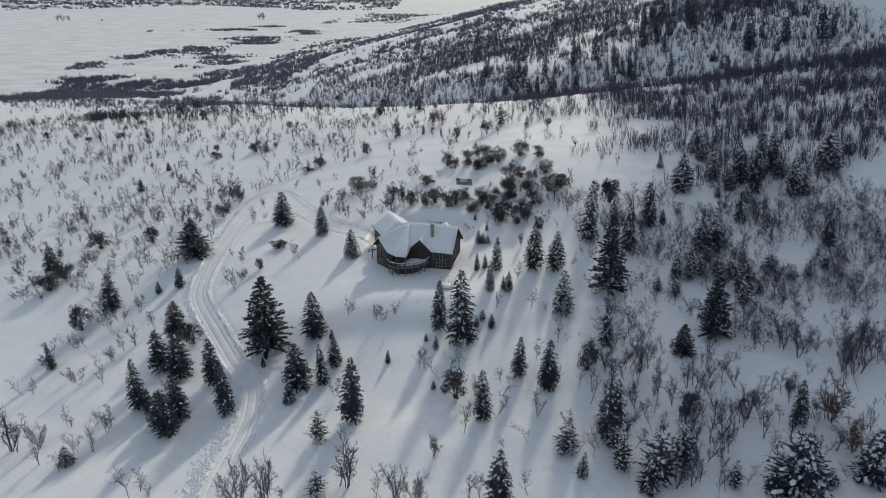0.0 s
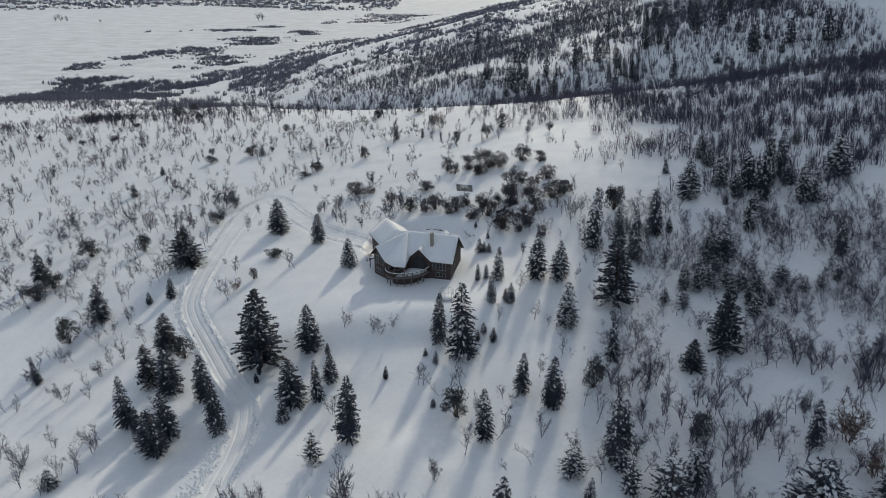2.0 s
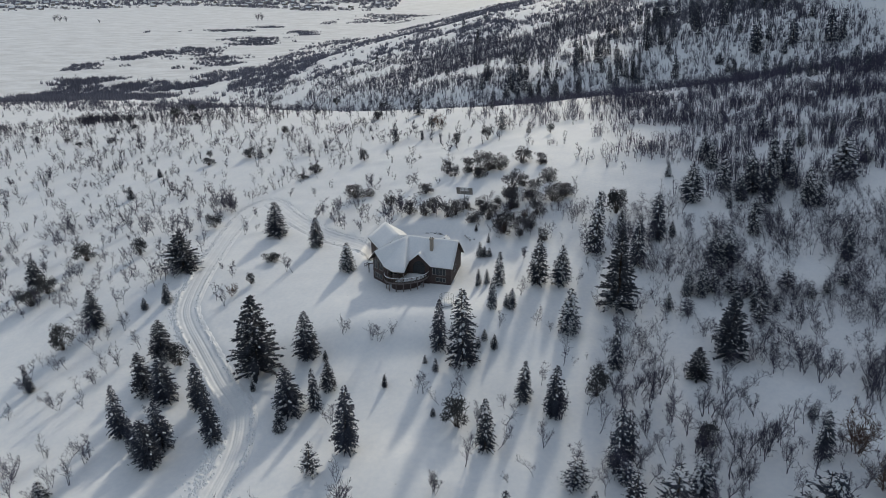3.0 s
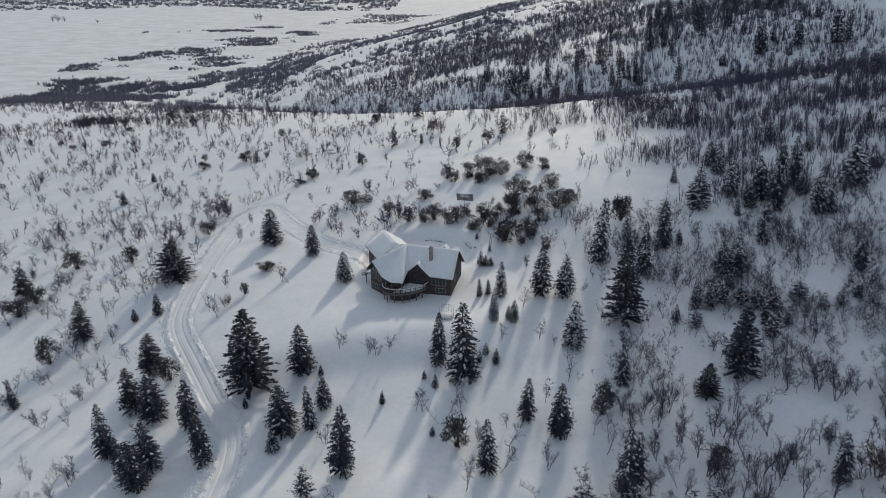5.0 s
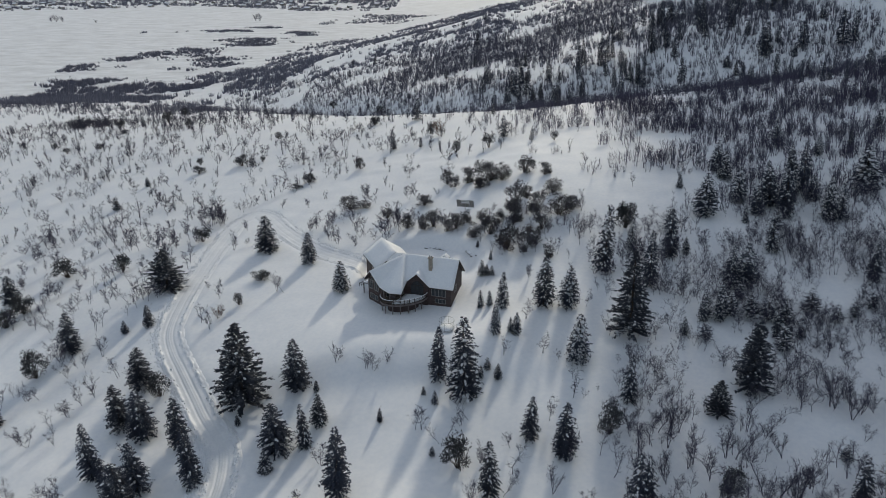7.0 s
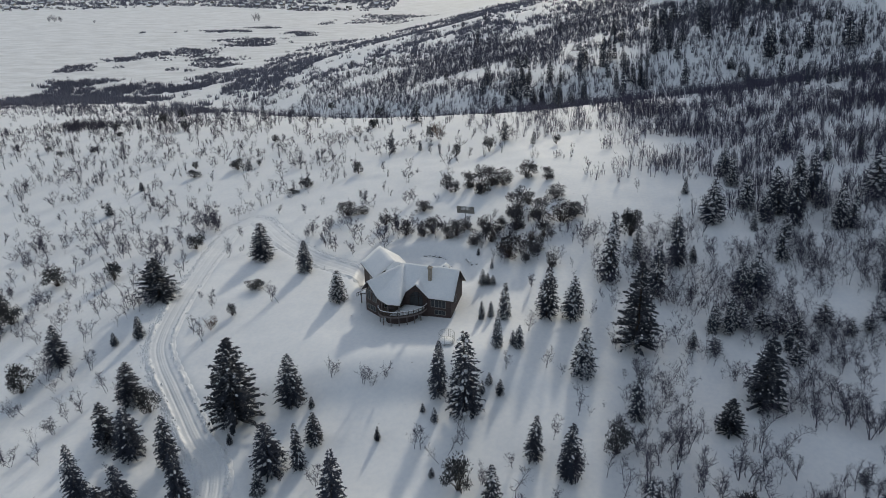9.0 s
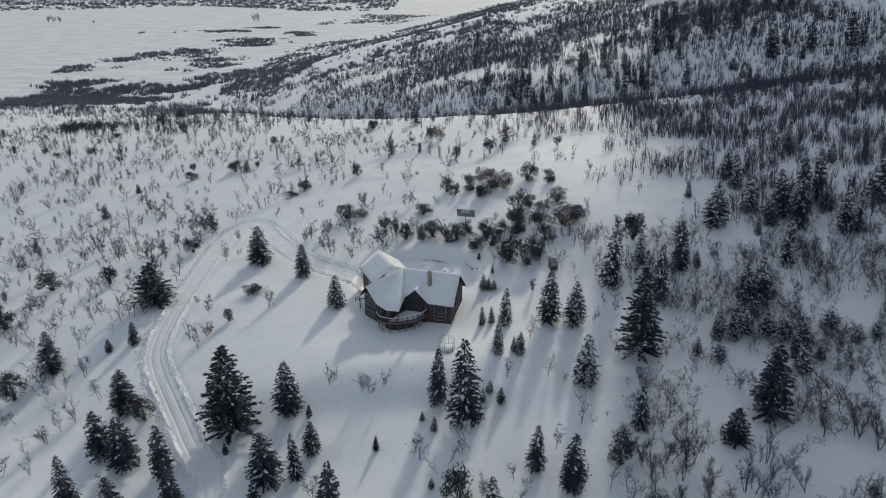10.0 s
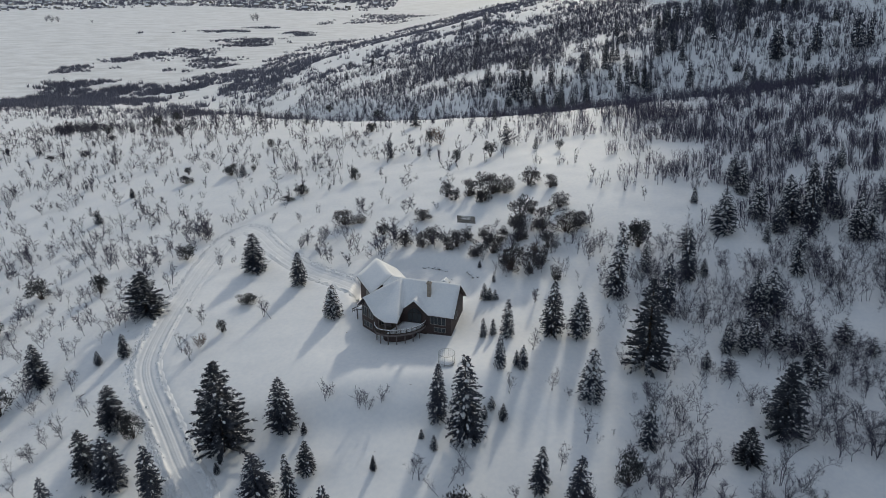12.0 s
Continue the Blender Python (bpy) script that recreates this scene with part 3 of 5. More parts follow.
def bare_segments(rng, tall, spread, stems, limbs, twigs, thick, thin=0.02):
    """A leafless tree: (stems as point lines with radii, limb and twig segments); crooked stems, limbs that turn upwards, fine twigs."""
    trunks, fine = [], []

    def unit(v):
        return v / (np.linalg.norm(v) + 1e-9)

    for _ in range(stems):
        a, lean = rng.uniform(0, 6.28), rng.uniform(0.05, 0.45) * spread
        out = np.array([math.cos(a), math.sin(a), 0])
        at, way, high = out * rng.uniform(0.0, 0.3) * spread + (0, 0, -0.4), unit(out * lean + (0, 0, 1.0)), tall * rng.uniform(0.68, 1.0)
        line = [at]
        for k in range(5):
            way = unit(way + rng.normal(0, 0.2, 3) + (0, 0, 0.1))
            line.append(line[-1] + way * high / 5)
        radii = [thick * (1 - 0.15 * k) for k in range(5)] + [thin]
        trunks.append((line, radii))
        for n in range(limbs):
            u = 0.28 + 0.7 * (n + rng.random()) / limbs
            k = min(4, int(u * 5))
            p = line[k] + (line[k + 1] - line[k]) * (u * 5 - k)
            a = rng.uniform(0, 6.28)
            go = unit(np.array([math.cos(a), math.sin(a), 0]) * rng.uniform(0.4, 1.2) * spread + (0, 0, rng.uniform(0.3, 1.0)))
            ln, r = high * rng.uniform(0.18, 0.42) * (1.3 - 0.75 * u), max(thick * 0.45 * (1.1 - 0.6 * u), thin)
            m = p + go * ln * 0.5
            go = unit(go + (0, 0, 0.3) + rng.normal(0, 0.4, 3))
            q = m + go * ln * 0.5
            fine += [(p, m, r, (r + thin) / 2), (m, q, (r + thin) / 2, thin)]
            for _ in range(twigs):
                b = rng.uniform(0.2, 1.0)
                f = p + (m - p) * 2 * b if b < 0.5 else m + (q - m) * (2 * b - 1)
                g = unit(0.6 * go + rng.normal(0, 0.75, 3) + (0, 0, 0.25))
                e = f + g * high * rng.uniform(0.05, 0.15)
                fine.append((f, e, thin, thin * 0.5))
                if rng.random() < 0.6:
                    g = unit(0.7 * g + rng.normal(0, 0.6, 3) + (0, 0, 0.2))
                    fine.append((f + (e - f) * 0.5, f + (e - f) * 0.5 + g * high * rng.uniform(0.03, 0.09), thin * 0.8, thin * 0.4))
    k = tall / max(q[2] for p, q, a, b in fine)
    return [([p * k for p in line], radii) for line, radii in trunks], [(p * k, q * k, a, b) for p, q, a, b in fine]


def part(name, mesh, parent, label=""):
    ob = new(name, mesh)
    ob.parent = parent
    return tagged(ob, label)


def thing(name, label, category, group="", kind=""):
    return tagged(new(name), label, category, group, kind)


def conifer_meshes(seed, levels, per, reach, droop, snow, open_=0.0, skirt=0.05, sprays=22, lift=0.1, long=1.0, thick=1.0, inner=0.2, flake=1.0, tall=10.0, wide=4.4):
    """Trunk, boughs with their sprays of needles, and snow load of a conifer 10 m tall and 4.4 m wide."""
    rng = np.random.default_rng(seed)
    tv, tf = tube([((0, 0, -0.6), (0, 0, tall * 0.45), 0.17, 0.11), ((0, 0, tall * 0.45), (0.05, 0, tall * 0.98), 0.11, 0.02)], 6)
    bv, bf, sv, sf = [], [], [], []
    lump = rng.uniform(0.7, 1.2, 9)
    for i in range(levels):
        s = min(max(skirt + (0.985 - skirt) * (i + rng.uniform(-0.4, 0.4)) / levels, skirt), 0.985)
        r = wide / 2 * reach(s) * rng.uniform(0.85, 1.1)
        n = max(3, int(round(per * (0.35 + r / (wide / 2)))))
        turn = rng.uniform(0, 6.28)
        for k in range(n):
            if rng.random() < open_:
                continue
            ang = turn + 2 * math.pi * k / n + rng.normal(0, 0.25)
            ln = r * rng.uniform(0.78, 1.06) * lump[int((ang % 6.28) / 6.28 * 8)] ** 0.5
            if ln < 0.08:
                continue
            out = np.array([math.cos(ang), math.sin(ang), 0])
            left, z0 = np.array([-out[1], out[0], 0]), s * tall
            fall = droop * rng.uniform(0.6, 1.3)

            def spine(a):
                return np.array([0, 0, z0 + ln * (lift * a - fall * a * a)]) + out * ln * a

            w = max(0.08, ln * 0.12) * (0.5 + 0.5 * flake)
            o = len(bv)
            bv += [spine(0.02), spine(0.5) + left * w + (0, 0, -0.4 * w), spine(0.55), spine(0.5) - left * w + (0, 0, -0.4 * w), spine(0.88)]
            bf += [[o, o + 1, o + 2], [o, o + 2, o + 3], [o + 1, o + 4, o + 2], [o + 2, o + 4, o + 3]]
            for _ in range(max(3, int(sprays * (0.35 + 0.65 * min(1, ln / 1.6))))):
                a = inner + (1.02 - inner) * rng.random() ** 0.75
                c = spine(a) + left * rng.uniform(-0.5, 0.5) * w
                go = out * rng.uniform(0.1, 1.0) + left * rng.uniform(-1, 1) * (1.15 - 0.5 * a) + (0, 0, rng.uniform(-0.8, 0.35))
                go *= rng.uniform(0.16, 0.34) * long / np.linalg.norm(go)
                side = np.cross(go, rng.normal(0, 1, 3) + (0, 0, 1.2))
                side *= rng.uniform(0.05, 0.095) * thick / (np.linalg.norm(side) + 1e-6)
                o = len(bv)
                bv += [c - side, c + side, c + go]
                bf += [[o, o + 1, o + 2]]
            if rng.random() < snow and ln > 0.25:
                for _ in range(1 + (rng.random() < 0.75)):
                    size, a = flake * rng.uniform(0.09, 0.22) * (0.65 + 0.35 * min(1, ln)), rng.uniform(0.4, 1.0)
                    c = spine(a) + left * rng.uniform(-0.9, 0.9) * w + (0, 0, 0.05)
                    go = out * size * rng.uniform(1.0, 1.9)
                    o, drop = len(sv), -(0.25 + fall) * size
                    sv += [c + go * math.cos(t) + left * size * math.sin(t) * rng.uniform(0.75, 1.2) + (0, 0, drop * math.cos(t) - 0.05) for t in (0, 1.26, 2.51, 3.77, 5.03)]
                    sv += [c + (0.02, 0, size * 0.6)]
                    sf += [[o + k, o + (k + 1) % 5, o + 5] for k in range(5)]
    return (tv, tf), (np.array(bv), bf), (np.array(sv), sf)


def shrub_meshes(seed, clumps, snow, legs=0.2, leaves=100, tall=4.4, wide=4.4):
    """A bushy evergreen: limbs that fork from the foot and end in rounded clumps of leaves, with some snow on top."""
    rng = np.random.default_rng(seed)
    limbs, bv, bf, sv, sf = [], [], [], [], []
    for n in range(clumps):
        a, far = rng.uniform(0, 6.28), 0.8 * math.sqrt((n + rng.random()) / clumps)
        top = math.sqrt(1 - far * far) * rng.uniform(0.75, 1.05)
        c = np.array([math.cos(a) * far * wide / 2, math.sin(a) * far * wide / 2, tall * (legs + (0.88 - legs) * top * rng.uniform(0.1, 1.0))])
        size = wide * rng.uniform(0.15, 0.23)
        limbs.append(chain([(0.1 * math.cos(a), 0.1 * math.sin(a), -0.4), c * (0.35, 0.35, 0.45) + rng.normal(0, 0.12, 3), c], [0.07, 0.045, 0.02], 4))
        for _ in range(leaves):
            way = rng.normal(0, 1, 3)
            way /= np.linalg.norm(way)
            at = c + way * (1, 1, 0.75) * size * rng.random() ** 0.4
            go = way + rng.normal(0, 0.5, 3) + (0, 0, 0.5)
            go *= rng.uniform(0.15, 0.32) / np.linalg.norm(go)
            side = np.cross(go, rng.normal(0, 1, 3))
            side *= rng.uniform(0.055, 0.105) / (np.linalg.norm(side) + 1e-6)
            o = len(bv)
            bv += [at - side, at + side, at + go]
            bf += [[o, o + 1, o + 2]]
        if rng.random() < snow:
            for _ in range(2):
                o, s = len(sv), rng.uniform(0.08, 0.2)
                top = c + (rng.normal(0, 0.4) * size, rng.normal(0, 0.4) * size, size * 0.8)
                sv += [top + np.array([math.cos(t) * s * rng.uniform(0.8, 1.3), math.sin(t) * s, -0.06 + 0.05 * rng.random()]) for t in np.linspace(0, 6.28, 6)[:-1]] + [top + (0, 0, 0.1)]
                sf += [[o + k, o + (k + 1) % 5, o + 5] for k in range(5)]
    return joined(*limbs), (np.array(bv), bf), (np.array(sv), sf)


def plant_kind(name, meshes, leaf, label, spread=98):
    """A first tree of its kind, to be copied; it stands far out of sight until it is moved to its own place."""
    (tv, tf), (bv, bf), (sv, sf) = meshes
    reach = np.percentile(np.hypot(bv[:, 0], bv[:, 1]), spread)
    fit = np.array([0.5 / reach, 0.5 / reach, 1 / bv[:, 2].max()])
    tv, bv, sv = tv * fit, bv * fit, (sv * fit if len(sv) else sv)
    ob = thing(name, label, "tree")
    trunk = part("trunk" if leaf in (NEEDLE, PINE_NEEDLE) else "branching", mesh_from("trunk", tv, tf, [BARK]), ob, "rough grey-brown trunk")
    if leaf not in (NEEDLE, PINE_NEEDLE):
        tagged(trunk, "thin crooked grey-brown stems", kind="stuff")
    part("crown", mesh_from("crown", bv, bf, [leaf], smooth=False), ob)
    if len(sf):
        tagged(part("snow_load", mesh_from("snow_load", sv, sf, [SNOW_LOAD]), ob, "white snow caught on the boughs"), kind="stuff")
    return ob


def cone(s):
    return (1 - s) ** 0.6 * min(1.0, 0.66 + s * 2.2)


def full(s):
    return (1 - s**2.0) ** 0.85 * min(1.0, 0.62 + s * 1.9)


def ragged(s):
    return (1 - s**1.5) ** 0.8 * min(1.0, 0.75 + s * 1.2) * (0.85 + 0.2 * math.sin(s * 31))


class Kind:
    """A set of variants of one plant, set out in turn at given places."""

    def __init__(self, name, leaf, label, group, variants, category="tree"):
        self.name, self.leaf, self.label, self.group, self.variants, self.category = name, leaf, label, group, variants, category
        self.firsts = {}
        self.rng = random.Random(name)

    def plant(self, x, y, h, w, label=""):
        n = self.rng.randrange(len(self.variants))
        m = pose(x, y, lie(x, y) - 0.1, self.rng.uniform(-2, 2), downhill(x) + self.rng.uniform(-2, 2)) @ pose(0, 0, 0, 0, 0, self.rng.uniform(0, 360)) @ Matrix.Diagonal((w, w, h, 1))
        if n in self.firsts:
            ob = copy_thing(self.firsts[n], m @ Matrix.Diagonal((*self.firsts[n].scale, 1)).inverted())
        else:
            ob = self.firsts[n] = plant_kind(self.name, self.variants[n](), self.leaf, self.label)
            ob.matrix_basis = m
        return tagged(ob, label or self.label, self.category, self.group)


spruce = Kind("spruce", NEEDLE, "dark green spruce with snow-laden boughs on the slope", "spruces", [
    lambda: conifer_meshes(1, 31, 7.5, cone, 0.34, 0.6), lambda: conifer_meshes(2, 30, 7.2, cone, 0.42, 0.45), lambda: conifer_meshes(3, 31, 7.4, full, 0.34, 0.62),
    lambda: conifer_meshes(4, 30, 7.2, full, 0.4, 0.4), lambda: conifer_meshes(5, 31, 7.5, cone, 0.3, 0.75), lambda: conifer_meshes(6, 30, 7.2, full, 0.36, 0.18)])
dark_spruce = Kind("spruce", NEEDLE, "dark green spruce with little snow beside the open meadow", "meadow spruces", [
    lambda: conifer_meshes(61, 31, 7.6, full, 0.3, 0.14, sprays=22), lambda: conifer_meshes(62, 30, 7.4, full, 0.36, 0.22, sprays=22), lambda: conifer_meshes(63, 31, 7.4, full, 0.26, 0.1, sprays=22), lambda: conifer_meshes(64, 31, 7.6, cone, 0.38, 0.3, sprays=22)])
far_spruce = Kind("spruce", NEEDLE, "distant dark spruce dusted with snow on the hillside", "hillside spruces", [
    lambda: conifer_meshes(11, 20, 5.4, cone, 0.34, 0.12, sprays=8, long=2.7, thick=2.2), lambda: conifer_meshes(12, 20, 5.4, full, 0.38, 0.2, sprays=8, long=2.7, thick=2.2), lambda: conifer_meshes(13, 20, 5.4, cone, 0.3, 0.08, sprays=8, long=2.7, thick=2.2)])
pine = Kind("pine", PINE_NEEDLE, "tall dark pine with open ragged boughs in the snow", "pines", [
    lambda: conifer_meshes(21, 34, 9, ragged, 0.06, 0.24, open_=0.14, skirt=0.05, sprays=64, lift=0.12, inner=0.15, long=0.85, thick=0.85, flake=0.55), lambda: conifer_meshes(22, 32, 9, ragged, 0.12, 0.34, open_=0.16, skirt=0.07, sprays=64, lift=0.1, inner=0.15, long=0.85, thick=0.85, flake=0.55)])
juniper = Kind("juniper", JUNIPER, "rounded dark juniper tree standing in open snow", "junipers", [
    lambda: shrub_meshes(31, 17, 0.2, 0.16), lambda: shrub_meshes(32, 14, 0.15, 0.26), lambda: shrub_meshes(33, 20, 0.25, 0.1), lambda: shrub_meshes(34, 15, 0.1, 0.2)])
evergreen = Kind("evergreen_shrub", MAHOGANY, "bushy dark evergreen shrub behind the house, lightly snowed", "evergreen shrubs", [
    lambda: shrub_meshes(41, 20, 0.15, 0.06, 90), lambda: shrub_meshes(42, 24, 0.1, 0.05, 80), lambda: shrub_meshes(43, 18, 0.25, 0.06, 90), lambda: shrub_meshes(44, 22, 0.1, 0.08, 64)], "shrub")
snowy = Kind("snowy_shrub", NEEDLE, "low bushy conifer caked with clumps of snow", "snowy shrubs", [
    lambda: conifer_meshes(51, 15, 8, full, -0.12, 0.75, open_=0.12, skirt=0.03, sprays=10), lambda: conifer_meshes(52, 14, 8, full, -0.05, 0.65, open_=0.18, skirt=0.03, sprays=10)], "shrub")

for row in SPRUCE_WEST + SPRUCE_YARD[:5] + SPRUCE_YARD[8:10]:
    dark_spruce.plant(*row, label="small dark young spruce in open snow" if row[2] < 4.5 else "")
for row in SPRUCE_YARD[5:8] + SPRUCE_YARD[10:] + SPRUCE_EAST + SPRUCE_SLOPE + SPRUCE_FRONT + SPRUCE_MORE:
    spruce.plant(*row, label="small snow-dusted young spruce in open snow" if row[2] < 4.5 else "")
for row in SPRUCE_RIDGE + HILL + HILL2 + HILL3:
    far_spruce.plant(*row)
for row in PINE:
    pine.plant(*row)
for row in JUNIPER_WEST + JUNIPER_RIDGE:
    juniper.plant(*row)
for x, y, h, w in EVERGREEN_SHRUB:
    evergreen.plant(x, y, h * 0.95, w * 0.85)
for row in SNOWY_SHRUB:
    snowy.plant(*row)


# ---- leafless scrub ----
# Thickets: x, y, half widths, bushes for each hundred square metres.
THICKETS = [(43, 119, 17, 24, 19), (88, 168, 42, 30, 32), (58, 160, 20, 18, 14), (118, 232, 62, 34, 38), (108, 282, 56, 44, 38), (160, 280, 80, 70, 40), (46, 164, 18, 15, 12),
            (62, 330, 66, 30, 8), (62, 258, 34, 34, 3.5), (54, 193, 28, 17, 22), (80, 108, 26, 24, 5), (95, 140, 34, 30, 23), (66, 138, 18, 14, 18), (10, 203, 30, 12, 9), (-22, 209, 24, 11, 10), (-105, 225, 60, 60, 3.2), (-150, 330, 110, 75, 3.6), (-40, 258, 50, 34, 2.0), (0, 305, 60, 36, 2.2), (-60, 330, 60, 40, 2.6), (-210, 420, 120, 70, 3.2),
            (-85, 165, 40, 40, 0.6), (24, 150, 12, 40, 1.6)]
# Open snow on the slope, and the rows of brush that cross it: x, y, half widths.
OPEN = [(55, 213, 21, 15), (57, 248, 15, 12), (48, 272, 17, 15), (76, 258, 9, 8), (73, 220, 10, 9), (99, 319, 9, 16), (76, 190, 5, 7), (87, 158, 5, 4), (64, 122, 6, 5), (25, 153, 9, 13), (153, 300, 11, 9)]
ROWS = [(62, 236, 9, 3, 9), (72, 229, 3.5, 9, 12), (39, 294, 9, 15, 9), (63, 262, 10, 3, 12), (86, 240, 5, 9, 12), (47, 236, 5, 4, 8),
        (-51, 284, 13, 9, 9), (-74, 230, 4, 8, 14), (-32, 218, 11, 5, 8), (42, 304, 8, 22, 10), (-214, 432, 20, 16, 22), (-81, 211, 3, 12, 9), (-136, 229, 8, 10, 8), (-108, 238, 9, 11, 7), (-138, 257, 10, 12, 8), (-35, 316, 10, 13, 5), (-139, 387, 22, 23, 6), (-103, 359, 19, 15, 6),
        (49, 110, 9, 11, 15), (44, 94, 9, 6, 12), (59, 106, 3, 7, 9), (75, 129, 7, 6, 10), (86, 129, 7, 7, 14), (33, 122, 5, 9, 9), (31, 102, 6, 7, 9), (9, 114, 5, 5, 6), (67, 108, 4, 6, 8), (60, 123, 3, 3, 6)]


def thicket(x, y):
    d = 0 * x
    for cx, cy, rx, ry, much in THICKETS:
        d = np.maximum(d, much * step(1.3, 0.5, np.hypot((x - cx) / rx, (y - cy) / ry) + 0.25 * grain(x, y, 16, 23)))
    for cx, cy, rx, ry in OPEN:
        d = d * (0.05 + 0.95 * step(0.8, 1.2, np.hypot((x - cx) / rx, (y - cy) / ry) + 0.3 * grain(x, y, 9, 24)))
    for cx, cy, rx, ry, much in ROWS:
        d = np.maximum(d, much * step(1.3, 0.6, np.hypot((x - cx) / rx, (y - cy) / ry) + 0.3 * grain(x, y, 6, 25)))
    clump = 0.35 + 1.0 * step(-0.35, 0.35, 0.8 * grain(x + 0.4 * y, y * 1.6, 14, 21) + 0.8 * grain(x, y, 4, 22))
    yard = step(0.85, 1.1, np.hypot((x + 10) / 31, (y - 155) / 36))
    yard = yard * step(17, 19, np.hypot(x + 6.5, y - 188.5))
    return d * clump * yard * (drive_gap(x, y) > 5) * step(20, -10, y - 372 + 0.3 * np.clip(x, 0, 300) - 0.5 * np.clip(-x, 0, 300))


def scatter(rng, box, most, density):
    x0, x1, y0, y1 = box
    n = int((x1 - x0) * (y1 - y0) / 100 * most)
    x, y = rng.uniform(x0, x1, n), rng.uniform(y0, y1, n)
    keep = rng.uniform(0, most, n) < density(x, y)
    return x[keep], y[keep]


def merged(name, parts, x, y, size, rng, mat, label, category):
    """One mesh of many bushes: of kind stuff."""
    vs, fs, count = [], [], 0
    z = height(x, y) + relief(x, y) * (y < 300)
    for n in range(len(x)):
        v, f = parts[rng.integers(len(parts))]
        c, s = math.cos(a := rng.uniform(0, 6.28)), math.sin(a)
        k = size[n]
        vs.append(v @ np.array([[c, s, 0], [-s, c, 0], [0.02 * downhill(x[n]), 0, rng.uniform(0.85, 1.2)]]) * k + (x[n], y[n], z[n]))
        fs.append(f + count)
        count += len(v)
    ob = new(name, mesh_from(name, np.concatenate(vs), np.concatenate(fs), [mat], smooth=False))
    return tagged(ob, label, category, kind="stuff")


def spikes(segs, seed):
    """Flat twigs as single tapering triangles, turned at random."""
    r = np.random.default_rng(seed)
    p, q, a = np.array([s[0] for s in segs], float), np.array([s[1] for s in segs], float), np.array([s[2] for s in segs], float)[:, None]
    side = np.cross(q - p, r.normal(0, 1, p.shape))
    side /= np.linalg.norm(side, axis=1)[:, None] + 1e-9
    v = np.stack([p - side * a, p + side * a, q], 1).reshape(-1, 3)
    return v, np.arange(len(v)).reshape(-1, 3)


def plume(seed, tall, spread, stems, limbs, twigs, thick, thin):
    """A leafless clump in single triangles, for brush that stays far off."""
    trunks, fine = bare_segments(np.random.default_rng(seed), tall, spread, stems, limbs, twigs, thick, thin)
    segs = [(p, q + (q - p) * 0.2, r) for line, radii in trunks for p, q, r in zip(line[::2], line[2::2] + line[-1:], radii[::2])]
    return spikes(segs + [(p, q + (q - p) * 0.25, max(a, thin)) for p, q, a, b in fine], seed)


rng = np.random.default_rng(7)
def broom(seed, tall, stems, spread, thick, twigs, thin):
    """Upright stems from one root with short twigs in the upper half, in single triangles, for brush on far slopes."""
    r = np.random.default_rng(seed)
    segs = []
    for _ in range(stems):
        a, far = r.uniform(0, 6.28), r.random() ** 0.6
        out = np.array([math.cos(a), math.sin(a), 0])
        high = tall * r.uniform(0.6, 1.0) * (1 - 0.35 * far)
        foot, top = out * far * spread * 0.6 + (0, 0, -0.3), out * far * spread + r.normal(0, 0.12, 3) * high * (1, 1, 0) + (0, 0, high)
        segs.append((foot, top, thick))
        for _ in range(twigs):
            p = foot + (top - foot) * r.uniform(0.3, 0.95)
            go = r.normal(0, 0.7, 3) * (1, 1, 0.3) + (0, 0, 0.75)
            segs.append((p, p + go / np.linalg.norm(go) * tall * r.uniform(0.1, 0.24), thin))
    return spikes(segs, seed)


tall_kinds = [plume(100 + k, (5.0, 7.0)[k % 2], 0.7, 2 + k % 2, 8, 7, 0.065, 0.027) for k in range(10)]
low_kinds = [plume(120 + k, (3.4, 5.2)[k % 2], 0.85, (2, 3, 2)[k % 3], 9, 9, 0.07, 0.028) for k in range(9)]
far_kinds = [broom(140 + k, (3.6, 5.4)[k % 2], 7, 1.2, 0.1, 1, 0.1) for k in range(10)]
clump_kinds = [broom(150 + k, 4.4, 13, 2.2, 0.26, 0, 0.3) for k in range(6)]


class Bare:
    """Leafless trees that stand by themselves."""

    def __init__(self, name, label, category, group, shapes, mat):
        self.name, self.label, self.category, self.group, self.shapes, self.mat, self.firsts = name, label, category, group, shapes, mat, {}

    def plant(self, x, y, size, wide=0.0):
        k = int(rng.integers(len(self.shapes)))
        turn, wide, tall = rng.uniform(0, 360), wide or size, size * rng.uniform(0.9, 1.15)
        m = pose(x, y, lie(x, y), 0, downhill(x), 0) @ pose(0, 0, 0, 0, 0, turn) @ Matrix.Diagonal((wide, wide, tall, 1))
        if k in self.firsts:
            return copy_thing(self.firsts[k], m @ Matrix.Diagonal((*self.firsts[k].scale, 1)).inverted())
        seed, *shape = self.shapes[k]
        trunks, twigs = bare_segments(np.random.default_rng(seed), *shape)
        ob = self.firsts[k] = thing(self.name, self.label, self.category, self.group)
        for line, radii in trunks:
            part("trunk", mesh_from("trunk", *chain(line, radii), [self.mat]), ob)
        tagged(part("crown", mesh_from("crown", *blades(twigs, seed), [self.mat], smooth=False), ob), kind="stuff")
        ob.matrix_basis = m
        return ob


